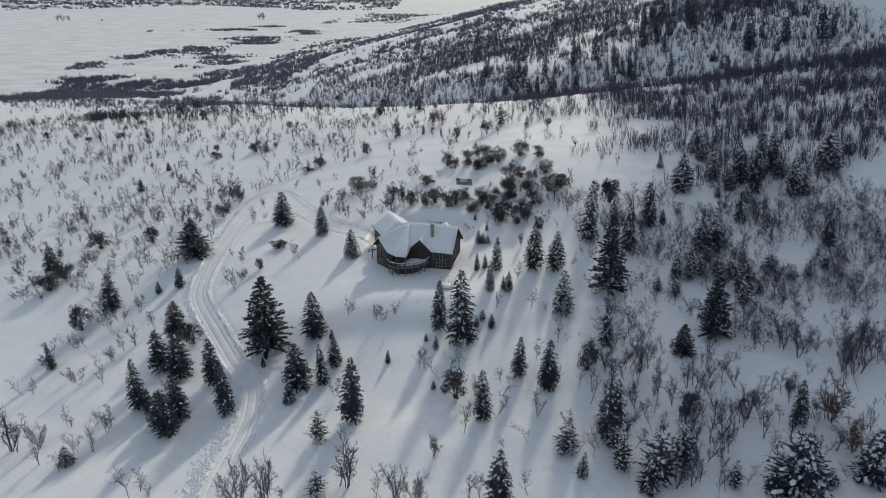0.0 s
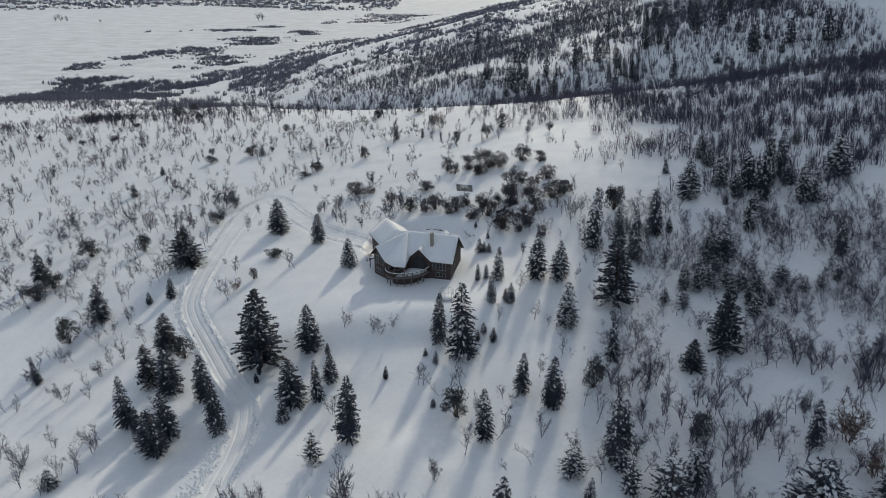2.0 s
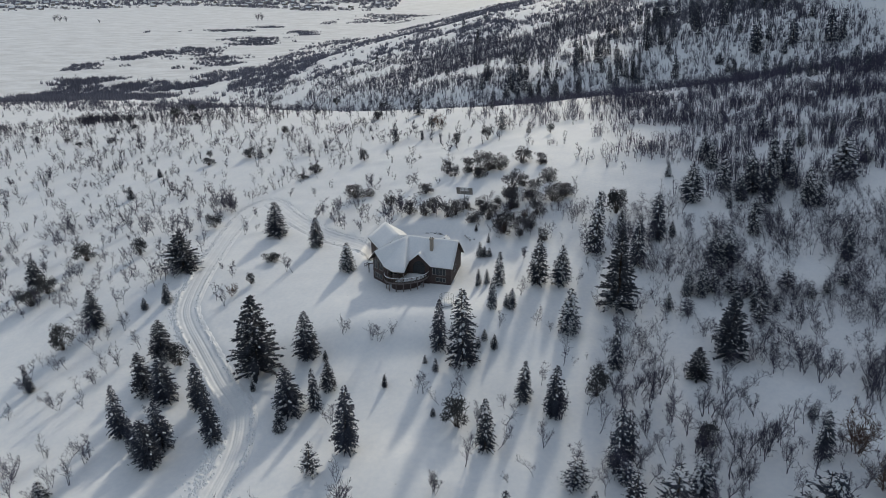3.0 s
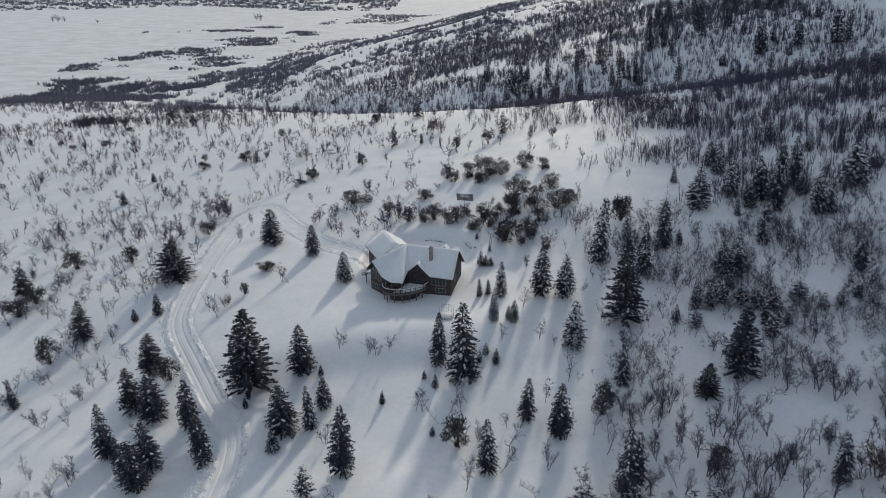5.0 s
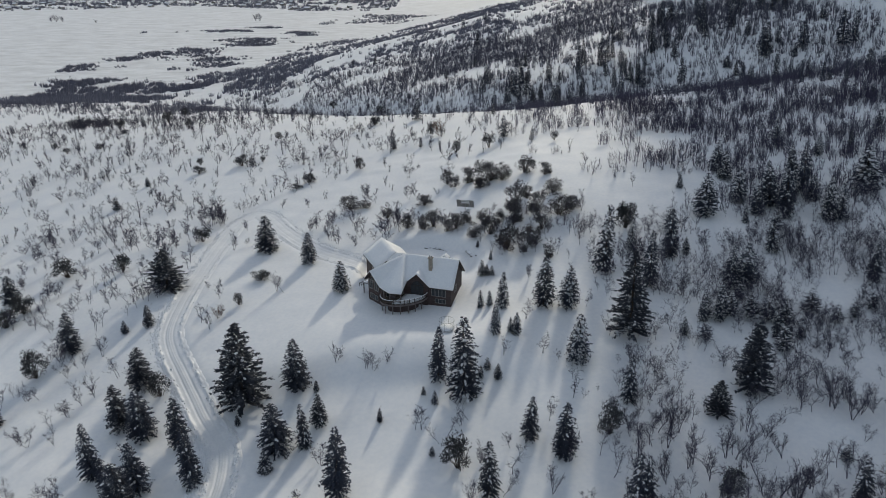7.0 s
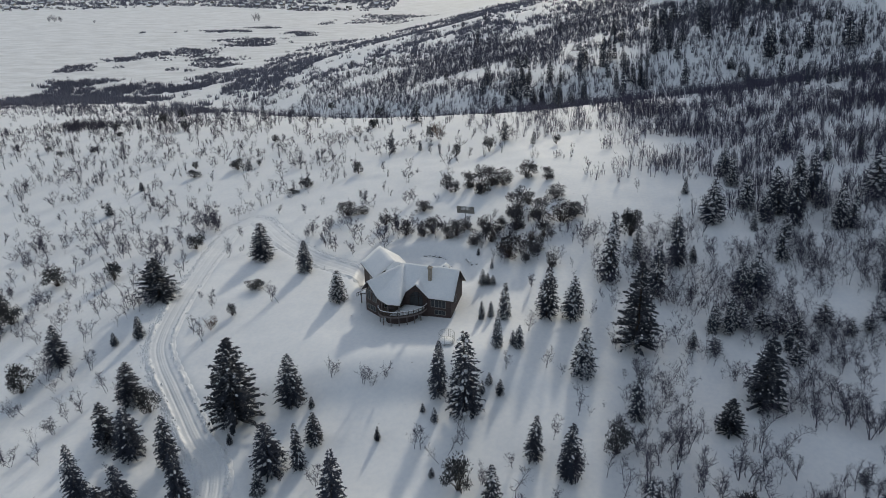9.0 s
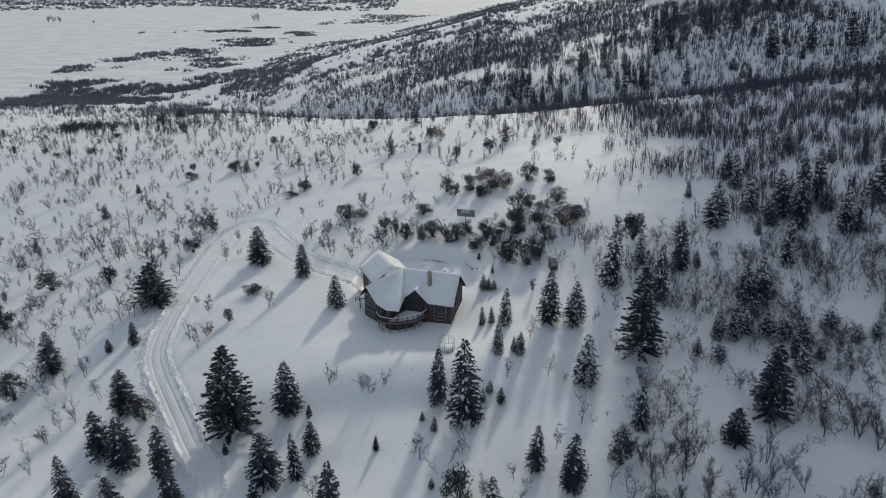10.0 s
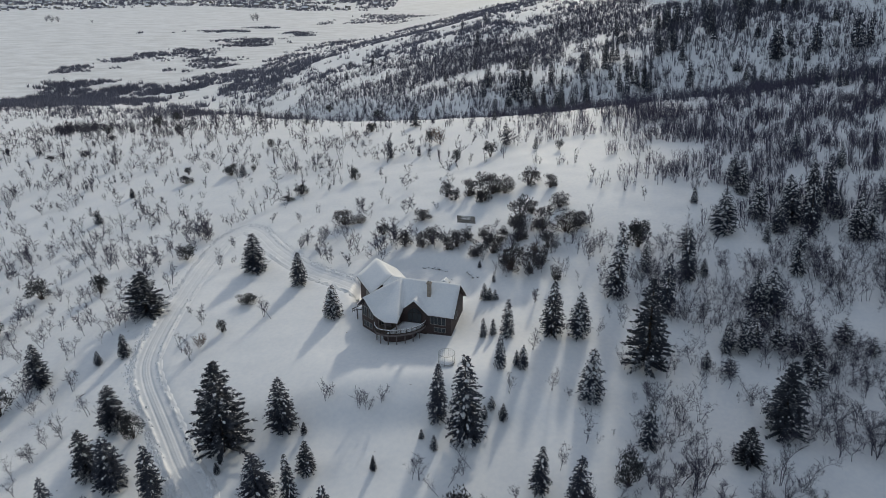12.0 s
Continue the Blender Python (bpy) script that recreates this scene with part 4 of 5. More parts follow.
bare_tree = Bare("bare_tree", "leafless grey scrub oak with crooked forked stems", "tree", "leafless oaks", [(160 + k, 7.2, 0.55, 1 + k % 3, 14, 9, 0.07, 0.018) for k in range(8)], TWIG)
sapling = Bare("sapling", "thin leafless sapling poking out of the snow", "tree", "leafless saplings", [(170 + k, 4.6, 0.8, 1 + k % 3, 11, 10, 0.045, 0.015) for k in range(8)], TWIG)
bush_round = Bare("bare_shrub", "rounded leafless grey tree with dense fine twigs", "tree", "round leafless trees", [(180 + k, 6.4, 1.05, 5, 13, 9, 0.1, 0.022) for k in range(4)], TWIG)
rust = Bare("rust_shrub", "rust-brown shrub still holding its dry leaves", "shrub", "rust-brown shrubs", [(190 + k, 3.4, 0.85, 8, 12, 9, 0.03, 0.014) for k in range(2)], RED_TWIG)

for x, y in MEADOW_TREES + YARD_TREES:
    sapling.plant(x, y, rng.uniform(0.8, 1.35))
for n, (x, y) in enumerate(FRONT_TREES):
    (sapling if n % 3 else bare_tree).plant(x, y, rng.uniform(0.8, 1.15))
for x, y, h, w in BIG_BARE:
    bush_round.plant(x, y, h / 6.4, w / 5.6)
for x, y, size in ((-55.2, 167.8, 1.1), (-0.7, 300.5, 2.2), (72.7, 104.6, 2.7), (72.9, 96.4, 2.2), (17, 191, 1.5), (24, 196, 1.6)):
    rust.plant(x, y, size)

bx, by = scatter(rng, (-330, 260, 84, 480), 56, thicket)
dense = (thicket(bx, by) > 2.2) & (bx > 10)
# The bushes on the near side of the house are things of their own.
picked = np.where(by < 126)[0][:300]
for n in picked:
    (bare_tree if dense[n] else sapling).plant(bx[n], by[n], rng.uniform(0.5, 1.15))
rest = np.ones(len(bx), bool)
rest[picked] = False
mid_kinds = [broom(130 + k, (4.6, 6.6)[k % 2], 5, 1.3, 0.085, 9, 0.05) for k in range(10)]
a = rest & dense & (by > 200)
merged("upper_thicket", mid_kinds, bx[a], by[a], rng.uniform(0.55, 1.15, a.sum()), rng, TWIG, "dense leafless grey brush on the upper slope", "thicket")
a = rest & dense & (by <= 200)
merged("scrub_thicket", tall_kinds, bx[a], by[a], rng.uniform(0.3, 1.05, a.sum()), rng, TWIG, "dense thicket of leafless grey scrub oak in snow", "thicket")
b = rest & ~dense
far = b & (by > 235)
b = b & ~far
thin_kinds = [plume(125 + k, (3.6, 5.2)[k % 2], 0.85, (2, 3, 2)[k % 3], 7, 6, 0.08, 0.048) for k in range(6)] + [broom(220 + k, 4.6, 5, 1.2, 0.08, 8, 0.048) for k in range(4)]
merged("outer_meadow_scrub", thin_kinds, bx[far], by[far], rng.uniform(0.65, 1.3, far.sum()), rng, TWIG, "scattered leafless bushes far out on the snowy bench", "bushes")
merged("meadow_scrub", low_kinds, bx[b], by[b], rng.uniform(0.7, 1.5, b.sum()), rng, TWIG, "scattered leafless grey bushes across the snowy meadow", "bushes")


def far_cover(x, y):
    z = height(x, y)
    brow = 352 - np.clip(x, 0, 300) * 0.3 + np.clip(-x, 0, 300) * 0.5
    hill = step(-66, -40, z) * step(20, 60, y - brow) * 18.0 * (0.1 + step(-0.55, -0.05, grain(x, y, 38, 31) + 0.6 * grain(x, y * 0.6, 15, 32) + 0.35 * grain(x, y, 7, 33)))
    gully = (4.5 + 14.0 * step(-150, -60, x)) * np.exp(-(((y - brow - 50) / 36) ** 2)) * step(-420, -330, x)
    return np.maximum(hill, gully) * step(720, 560, y) * (0.4 + 0.6 * step(-120, 40, x)) * step(420, 360, x)


fx, fy = scatter(rng, (-420, 400, 300, 720), 20.5, far_cover)
merged("hillside_scrub", far_kinds, fx, fy, rng.uniform(0.7, 1.4, len(fx)), rng, HAZED_HILL_TWIG, "dark leafless brush covering the snowy hillside", "brush")

# Far brush: along the foot of the bench, on the back of the hill, and in strips across the valley: x, y, half widths.
STRIPS = [(-472, 915, 47, 30), (-445, 784, 56, 105), (-393, 840, 43, 80), (-321, 834, 58, 46), (-277, 874, 48, 70), (-202, 788, 48, 90), (-523, 1053, 35, 34), (-489, 1140, 40, 22), (-479, 1206, 27, 36),
          (-417, 1233, 44, 45), (-345, 1085, 37, 45), (-388, 1035, 10, 15), (-364, 1370, 46, 55), (-303, 1517, 34, 40), (-495, 1581, 70, 20), (-409, 1655, 60, 18), (-642, 1547, 24, 12),
          (-185, 1780, 78, 70), (-131, 1904, 68, 90), (-222, 1075, 30, 65), (-184, 1251, 42, 60), (-330, 730, 60, 60), (-250, 960, 40, 40)]


def strip_cover(x, y):
    d = 0 * x
    for cx, cy, rx, ry in STRIPS:
        d = np.maximum(d, (5.5 if cx < -290 else 2.2) * step(1.25, 0.6, np.hypot((x - cx) / rx, (y - cy) / ry) + 0.8 * grain(x, y, 38, 41) + 0.5 * grain(x, y, 14, 42)))
    hill = 3.0 * step(-64, -40, height(x, y)) * step(600, 700, y) * (0.1 + step(-0.15, 0.2, grain(x, y, 45, 31) + 0.6 * grain(x, y * 0.6, 17, 32))) * step(140, 80, x)
    return np.maximum(d, hill * step(1500, 1100, y))


sx, sy = scatter(rng, (-640, 180, 560, 2100), 7.0, strip_cover)
merged("valley_scrub", clump_kinds, sx, sy, rng.uniform(0.8, 1.4, len(sx)) * np.where((sy < 930) & (sx < -130), 1.45, 1.0), rng, HAZED_WILLOW, "dark willow brush in strips across the white valley", "brush")

# More spruces on the shaded hillside.
hx, hy = scatter(rng, (20, 330, 290, 620), 0.9, lambda x, y: 0.9 * step(360, 400, y + 0.35 * x) * step(-0.1, 0.3, grain(x, y, 45, 51)) * step(-20, 60, x))
for x, y in zip(hx[:160], hy[:160]):
    far_spruce.plant(x, y, rng.uniform(8, 16), rng.uniform(3.0, 5.0))

# A village far across the valley: gabled houses among bare trees.
WALL_FAR = material("far_house_walls", (0.16, 0.15, 0.14), (0.42, 0.4, 0.37), 0.05, rough=0.8, jitter=0.5)


def far_house(x, y, turn, w, d, h):
    ob = thing("village_house", "small distant village house with snow on its roof", "house", "village houses")
    ob.matrix_basis = pose(x, y, lie(x, y), 0, 0, turn)
    v = [(-w, -d, -1), (w, -d, -1), (w, d, -1), (-w, d, -1), (-w, -d, h), (w, -d, h), (w, d, h), (-w, d, h), (-w, 0, h + d * 0.6), (w, 0, h + d * 0.6)]
    part("wall", mesh_from("wall", v, [[0, 1, 5, 4], [1, 2, 6, 9, 5], [2, 3, 7, 6], [3, 0, 4, 8, 7]], [WALL_FAR], smooth=False), ob)
    k = 1.1
    top = [(-w * k, -d * k, h - 0.2), (w * k, -d * k, h - 0.2), (w * k, 0, h + d * 0.6 + 0.2), (-w * k, 0, h + d * 0.6 + 0.2), (w * k, d * k, h - 0.2), (-w * k, d * k, h - 0.2)]
    part("roof", mesh_from("roof", top + [(a, b, c + 0.4) for a, b, c in top], [[0, 3, 2, 1], [3, 5, 4, 2], [6, 7, 8, 9], [9, 8, 10, 11], [0, 1, 7, 6], [4, 5, 11, 10], [1, 2, 8, 7], [2, 4, 10, 8], [0, 6, 9, 3], [3, 9, 11, 5]], [SNOW_LOAD], smooth=False), ob, "white snowy roof")


for k in range(90):
    x, y = rng.uniform(-1650, -150), rng.uniform(2190, 2560)
    if y < 2150 + 110 * (1 + math.sin(x * 0.006)) - 0.06 * (x + 900):
        continue
    far_house(x, y, rng.uniform(0, 180), rng.uniform(5, 9), rng.uniform(4, 6), rng.uniform(3, 6))
vx, vy = rng.uniform(-1750, -150, 3600), rng.uniform(2170, 2700, 3600)
keep = (vy > 2150 + 110 * (1 + np.sin(vx * 0.006)) - 0.06 * (vx + 900)) & (grain(vx, vy, 70, 61) > -0.25)
merged("village_trees", clump_kinds, vx[keep], vy[keep], rng.uniform(1.5, 3.2, keep.sum()), rng, HAZED_WILLOW, "dark bare trees among distant village houses", "trees")
for x, y, size in ((-963, 1815, 3.0), (-975, 1812, 2.2), (-945, 1810, 2.4), (-846, 1776, 1.6), (-462, 1843, 3.4), (-470, 1838, 2.6)):
    bush_round.plant(x, y, size)


# ---- the house ----
SIDING = material("dark_log_siding", (0.032, 0.021, 0.02), (0.078, 0.051, 0.048), 0.8, rough=0.7, fine=5, bump=0.7, depth=0.06, stretch=(0.6, 0.6, 7))
FASCIA = material("dark_trim_wood", (0.022, 0.015, 0.014), (0.058, 0.041, 0.036), 1.2, rough=0.65, bump=0.4)
POST = material("weathered_posts", (0.09, 0.075, 0.072), (0.2, 0.17, 0.165), 1.5, rough=0.7, bump=0.4)
FRAME = material("window_frame", (0.2, 0.19, 0.18), (0.36, 0.34, 0.32), 3, rough=0.5, bump=0.1)
GLASS = material("window_glass", (0.02, 0.025, 0.03), (0.05, 0.055, 0.06), 0.4, rough=0.06, bump=0.02)
STONE = material("chimney_stone", (0.2, 0.17, 0.14), (0.42, 0.37, 0.31), 2.2, rough=0.85, fine=4, bump=0.8, depth=0.08)
METAL = material("grey_metal", (0.18, 0.19, 0.2), (0.34, 0.35, 0.36), 3, rough=0.4, bump=0.1, metal=0.8)
DECKING = material("deck_boards", (0.12, 0.09, 0.07), (0.24, 0.19, 0.15), 1, rough=0.75, bump=0.3, stretch=(6, 0.5, 1))
ROOF_SNOW = material("roof_snow", (0.78, 0.80, 0.83), (0.88, 0.885, 0.89), 0.35, rough=0.6, fine=7, bump=0.25, depth=0.12)


def solid(faces, mats, up):
    """A slab over joined plane polygons, thickened straight up (or down) by that much."""
    bm = bmesh.new()
    for f in faces:
        bm.faces.new([bm.verts.new(p) for p in f])
    bmesh.ops.remove_doubles(bm, verts=bm.verts, dist=0.02)
    made = bmesh.ops.extrude_face_region(bm, geom=list(bm.faces), use_keep_orig=True)
    for v in made["geom"]:
        if isinstance(v, bmesh.types.BMVert):
            v.co.z += up
    bmesh.ops.recalc_face_normals(bm, faces=bm.faces)
    me = bpy.data.meshes.new("solid")
    bm.to_mesh(me)
    bm.free()
    for m in mats:
        me.materials.append(m)
    return me


def shell(faces, mat, up, bevel=0.12):
    """One skin over joined polygons, thickened upwards, with soft edges: snow on a roof."""
    bm = bmesh.new()
    for f in faces:
        bm.faces.new([bm.verts.new(p) for p in f])
    bmesh.ops.remove_doubles(bm, verts=bm.verts, dist=0.02)
    for f in bm.faces:
        f.normal_update()
        if f.normal.z < 0:
            f.normal_flip()
    bmesh.ops.triangulate(bm, faces=bm.faces)
    bmesh.ops.subdivide_edges(bm, edges=bm.edges, cuts=5, use_grid_fill=True)
    edge = {v for e in bm.edges if len(e.link_faces) == 1 for v in e.verts}
    for _ in range(1):
        bmesh.ops.smooth_vert(bm, verts=[v for v in bm.verts if v not in edge], factor=0.25, use_axis_x=False, use_axis_y=False, use_axis_z=True)
    base = {v: v.co.copy() for v in bm.verts}
    made = bmesh.ops.extrude_face_region(bm, geom=list(bm.faces))
    top = [g for g in made["geom"] if isinstance(g, bmesh.types.BMVert)]
    rim = {v for e in bm.edges if len(e.link_faces) == 2 and any(abs(f.normal.z) < 0.3 for f in e.link_faces) for v in e.verts}
    for v in top:
        v.co.z += up * (0.9 + 0.25 * float(grain(v.co.x, v.co.y, 2.5, 9)))
        if v in rim:
            v.co.z -= up * 0.3
    bmesh.ops.recalc_face_normals(bm, faces=bm.faces)
    me = bpy.data.meshes.new("snow")
    bm.to_mesh(me)
    bm.free()
    me.materials.append(mat)
    me.polygons.foreach_set("use_smooth", [True] * len(me.polygons))
    return me


def boxes(rows, mat, bevel=0.0):
    """One mesh of boxes: centre and full size."""
    bm = bmesh.new()
    for c, s in rows:
        bmesh.ops.create_cube(bm, size=1, matrix=Matrix.Translation(c) @ Matrix.Diagonal((*s, 1)))
    if bevel:
        bmesh.ops.bevel(bm, geom=list(bm.edges), offset=bevel, segments=1, affect="EDGES")
    me = bpy.data.meshes.new("boxes")
    bm.to_mesh(me)
    bm.free()
    me.materials.append(mat)
    return me


def block(ring, z0, z1, mat):
    return solid([[(x, y, z0) for x, y in ring]], [mat], z1 - z0)


house = thing("house", "dark brown log house with gables under thick snow", "house")
house.matrix_basis = pose(4.1, 169.75, 2.2, 0, 0, -16.0)

# Walls: a main block with gable ends, an angled wing and a garage.

def gabled(length, half, eave, peak, mat, low=-2.0):
    """A gabled body along -x from the origin."""
    prof = [(-half, low), (half, low), (half, eave), (0, peak), (-half, eave)]
    v = [(0, y, z) for y, z in prof] + [(-length, y, z) for y, z in prof]
    f = [[4, 3, 2, 1, 0], [5, 6, 7, 8, 9]] + [[k, (k + 1) % 5, 5 + (k + 1) % 5, 5 + k] for k in range(5)]
    me = mesh_from("body", v, f, [mat], smooth=False)
    bm = bmesh.new()
    bm.from_mesh(me)
    bmesh.ops.recalc_face_normals(bm, faces=bm.faces)
    bm.to_mesh(me)
    bm.free()
    return me


wall = part("wall", gabled(12.4, 5.1, 4.75, 9.4, SIDING), house, "dark brown log siding")
wall.matrix_basis = pose(-0.7, 0, 0)
part("wall", block([(-21.6, -5.3), (-17.0, -8.1), (-16.2, -8.0), (-12.4, -5.0), (-12.4, 1), (-17, 1.5)], -2, 4.6, SIDING), house)
gable = part("gable_wall", solid([[(-21.6, -5.3, 4.6), (-17.0, -8.1, 4.6), (-19.55, -7.1, 7.4)], [(-21.4, -4.9, 4.6), (-16.8, -7.7, 4.6), (-19.35, -6.7, 7.4)]], [SIDING], 0.08), house)
part("wall", solid([[(-6.3, -5.35, -2), (-11.7, -5.35, -2), (-11.7, -2.5, -2), (-6.3, -2.5, -2)]], [SIDING], 7.0), house)
part("gable_wall", mesh_from("gable", [(-6.2, -5.4, 5), (-11.8, -5.4, 5), (-9.0, -5.4, 7.5), (-6.2, -3.0, 5), (-11.8, -3.0, 5), (-9.0, -3.0, 7.5)], [[0, 2, 1], [3, 4, 5], [0, 1, 4, 3], [1, 2, 5, 4], [2, 0, 3, 5]], [SIDING], smooth=False), house)
garage_wall = part("wall", gabled(9.3, 4.6, 4.0, 7.4, SIDING), house)
garage_wall.matrix_basis = pose(-18.6, 5.55, 0, 0, 0, -49.9)
part("wall", block([(-12, 3), (-16, 1), (-20, 5), (-17, 9.5)], -2, 3.6, SIDING), house)

# Roofs.
R0, A = (0, 0, 10.05), (-13.7, 0, 10.05)
F0, F1, DB, V = (0, -5.75, 4.65), (-5.9, -5.75, 4.65), (-9.0, -2.4, 7.8), (-11.7, -5.2, 5.17)
D, P = (-9.0, -5.95, 7.8), (-20.15, -7.75, 8.0)
E0, E1, E2, E3, E4 = (-22.6, -5.5, 4.7), (-17.3, -8.95, 4.7), (-16.1, -9.9, 4.7), (-14.0, -11.3, 4.7), (-11.1, -11.0, 4.7)
K, B0, B1 = (-17.2, 1.8, 5.2), (0, 5.75, 4.65), (-16.5, 5.75, 4.65)
MAIN = [[R0, A, V, DB, F1, F0], [R0, B0, B1, A], [A, B1, K]]
FAN = [[A, P, E1], [A, E1, E2], [A, E2, E3], [A, E3, E4], [A, E4, V], [A, K, E0, P]]
DORMER = [[D, DB, V], [D, F1, DB]]
roof = part("roof", solid(MAIN + FAN + DORMER, [FASCIA], -0.2), house, "dark fascia boards around the roof")
part("roof_snow", shell(MAIN + FAN + DORMER, ROOF_SNOW, 0.38), roof, "thick smooth white snow")
back = [[(-4.0, 0.5, 10.25), (-3.0, 0.5, 9.5), (-3.0, 2.4, 9.5), (-4.0, 2.4, 10.25)], [(-4.0, 0.5, 10.25), (-4.0, 2.4, 10.25), (-5.0, 2.4, 9.5), (-5.0, 0.5, 9.5)]]
back_roof = part("roof", solid(back, [FASCIA], -0.2), house)
part("roof_snow", shell(back, ROOF_SNOW, 0.3), back_roof)
part("gable_wall", mesh_from("gable", [(-2.9, 0.8, 4), (-5.1, 0.8, 4), (-5.1, 0.8, 9.2), (-4, 0.8, 9.8), (-2.9, 0.8, 9.2), (-2.9, 2.1, 4), (-5.1, 2.1, 4), (-5.1, 2.1, 9.2), (-4, 2.1, 9.8), (-2.9, 2.1, 9.2)], [[0, 1, 2, 3, 4], [9, 8, 7, 6, 5], [0, 4, 9, 5], [1, 6, 7, 2], [2, 7, 8, 3], [3, 8, 9, 4]], [SIDING], smooth=False), house)


def garage_at(s, t, z):
    """Along the garage's ridge, across it, and up."""
    return (-18.3 - 0.645 * s - 0.765 * t, 5.2 + 0.765 * s - 0.645 * t, z)


G0, G1 = garage_at(-0.5, 0, 7.75), garage_at(10.4, 0, 7.75)
GARAGE = [[G0, G1, garage_at(10.4, 5.3, 3.95), garage_at(-0.5, 5.3, 3.95)], [G0, garage_at(-3.5, 0, 7.75), garage_at(-3.5, -5.3, 3.95), garage_at(10.4, -5.3, 3.95), G1]]
LINK = [[garage_at(-0.4, 0, 7.6), garage_at(-0.4, 2.4, 5.9), K, A]]
garage_roof = part("roof", solid(GARAGE, [FASCIA], -0.2), house)
part("roof_snow", shell(GARAGE, ROOF_SNOW, 0.36), garage_roof)
link_roof = part("roof", solid(LINK, [FASCIA], -0.2), house)
part("roof_snow", shell(LINK, ROOF_SNOW, 0.33), link_roof)
PORCH = [[(-22.2, -4.4, 3.1), (-18.4, 1.6, 3.6), (-21.3, 2.4, 2.6), (-24.2, -2.6, 2.1)]]
porch = part("porch_roof", solid(PORCH, [FASCIA], -0.2), house)
part("roof_snow", shell(PORCH, ROOF_SNOW, 0.35), porch)
for x, y in ((-24.0, -2.5), (-21.5, 2.0), (-22.9, -0.3)):
    part("porch_post", boxes([((x, y, 0.1), (0.22, 0.22, 4.2))], POST, 0.02), house)
part("porch_rail", boxes([((0, 0, 0.9), (4.6, 0.1, 0.14)), ((0, 0, 0.3), (4.6, 0.08, 0.1))] + [((-2.2 + 0.55 * k, 0, 0.45), (0.07, 0.07, 1.0)) for k in range(9)], FASCIA), house).matrix_basis = pose(-24.6, 0.6, 0.2, 0, 0, 60)

# Chimney: stone shaft with a cap and two flues.
chimney = part("chimney", boxes([((-6.5, -2.5, 9.0), (0.85, 0.75, 3.7))], STONE, 0.06), house, "tan stone chimney")
part("chimney_cap", boxes([((-6.5, -2.5, 10.95), (1.2, 1.05, 0.14)), ((-6.5, -2.5, 11.08), (1.0, 0.85, 0.16))], STONE, 0.03), chimney)
for dx in (-0.22, 0.22):
    part("flue", mesh_from("flue", *tube([((-6.5 + dx, -2.5, 11.1), (-6.5 + dx, -2.5, 11.5), 0.13, 0.12)], 8), [METAL]), chimney)


def window(m, w, h, cols, rows, parent=None, peak=0.0, mat=FRAME, label="pale framed window"):
    """A framed window facing -y, its lower left corner at the origin; panes between the bars; peak: how far the head rises in the middle."""
    bar, cells = 0.075, []
    for k in range(cols + 1):
        x = w * k / cols
        top = h + peak * (1 - abs(2 * x / w - 1))
        cells.append(((x, -0.04, top / 2), (bar, 0.14, top + bar)))
    for k in range(rows + 1):
        cells.append(((w / 2, -0.04, h * k / rows), (w + bar, 0.14, bar)))
    ob = part("window", boxes(cells, mat), parent or house, label)
    ob.matrix_basis = m
    for k in range(cols):
        x0, x1 = w * k / cols, w * (k + 1) / cols
        t0, t1 = h + peak * (1 - abs(2 * x0 / w - 1)), h + peak * (1 - abs(2 * x1 / w - 1))
        part("pane", mesh_from("pane", [(x0, -0.02, 0), (x1, -0.02, 0), (x1, -0.02, t1), (x0, -0.02, t0), (x0, 0.03, 0), (x1, 0.03, 0), (x1, 0.03, t1), (x0, 0.03, t0)], [[0, 1, 2, 3], [7, 6, 5, 4], [0, 4, 5, 1], [2, 6, 7, 3], [0, 3, 7, 4], [1, 5, 6, 2]], [GLASS], smooth=False), ob)
    return ob


window(pose(-5.5, -5.16, 2.35), 3.5, 2.0, 4, 1)
window(pose(-4.6, -5.16, 0.55), 2.6, 1.1, 3, 1)
window(pose(-10.6, -5.44, 2.3), 3.2, 2.4, 3, 1, peak=1.6, mat=FASCIA, label="tall dark framed gable window")
window(pose(-21.25, -5.6, 2.7, 0, 0, -31.3), 1.6, 2.3, 2, 1)
window(pose(-19.35, -6.75, 2.7, 0, 0, -31.3), 1.6, 2.3, 2, 1)
window(pose(-20.3, -6.3, 5.15, 0, 0, -31.3), 1.5, 0.9, 2, 1, peak=0.7)
window(pose(-20.9, -5.85, 0.2, 0, 0, -31.3), 3.0, 1.3, 3, 1)
window(pose(-16.0, -7.95, 2.0, 0, 0, 38), 1.9, 2.1, 2, 1)
window(pose(-14.1, -6.5, 2.0, 0, 0, 38), 1.9, 2.1, 2, 1)
window(pose(-0.63, -2.2, 2.4, 0, 0, 90), 1.6, 1.6, 2, 1)
for s in (1.2, 5.0):
    gx0, gy0, _ = garage_at(s, 4.66, 0)
    door = part("garage_door", boxes([((1.5, 0, 1.4), (3.0, 0.08, 2.4))] + [((1.5, -0.05, 0.25 + 0.6 * k), (2.9, 0.04, 0.5)) for k in range(4)], FRAME, 0.01), house, "pale sectional garage door")
    door.matrix_basis = pose(gx0, gy0, 0.2, 0, 0, -49.9 - 180 + 180)

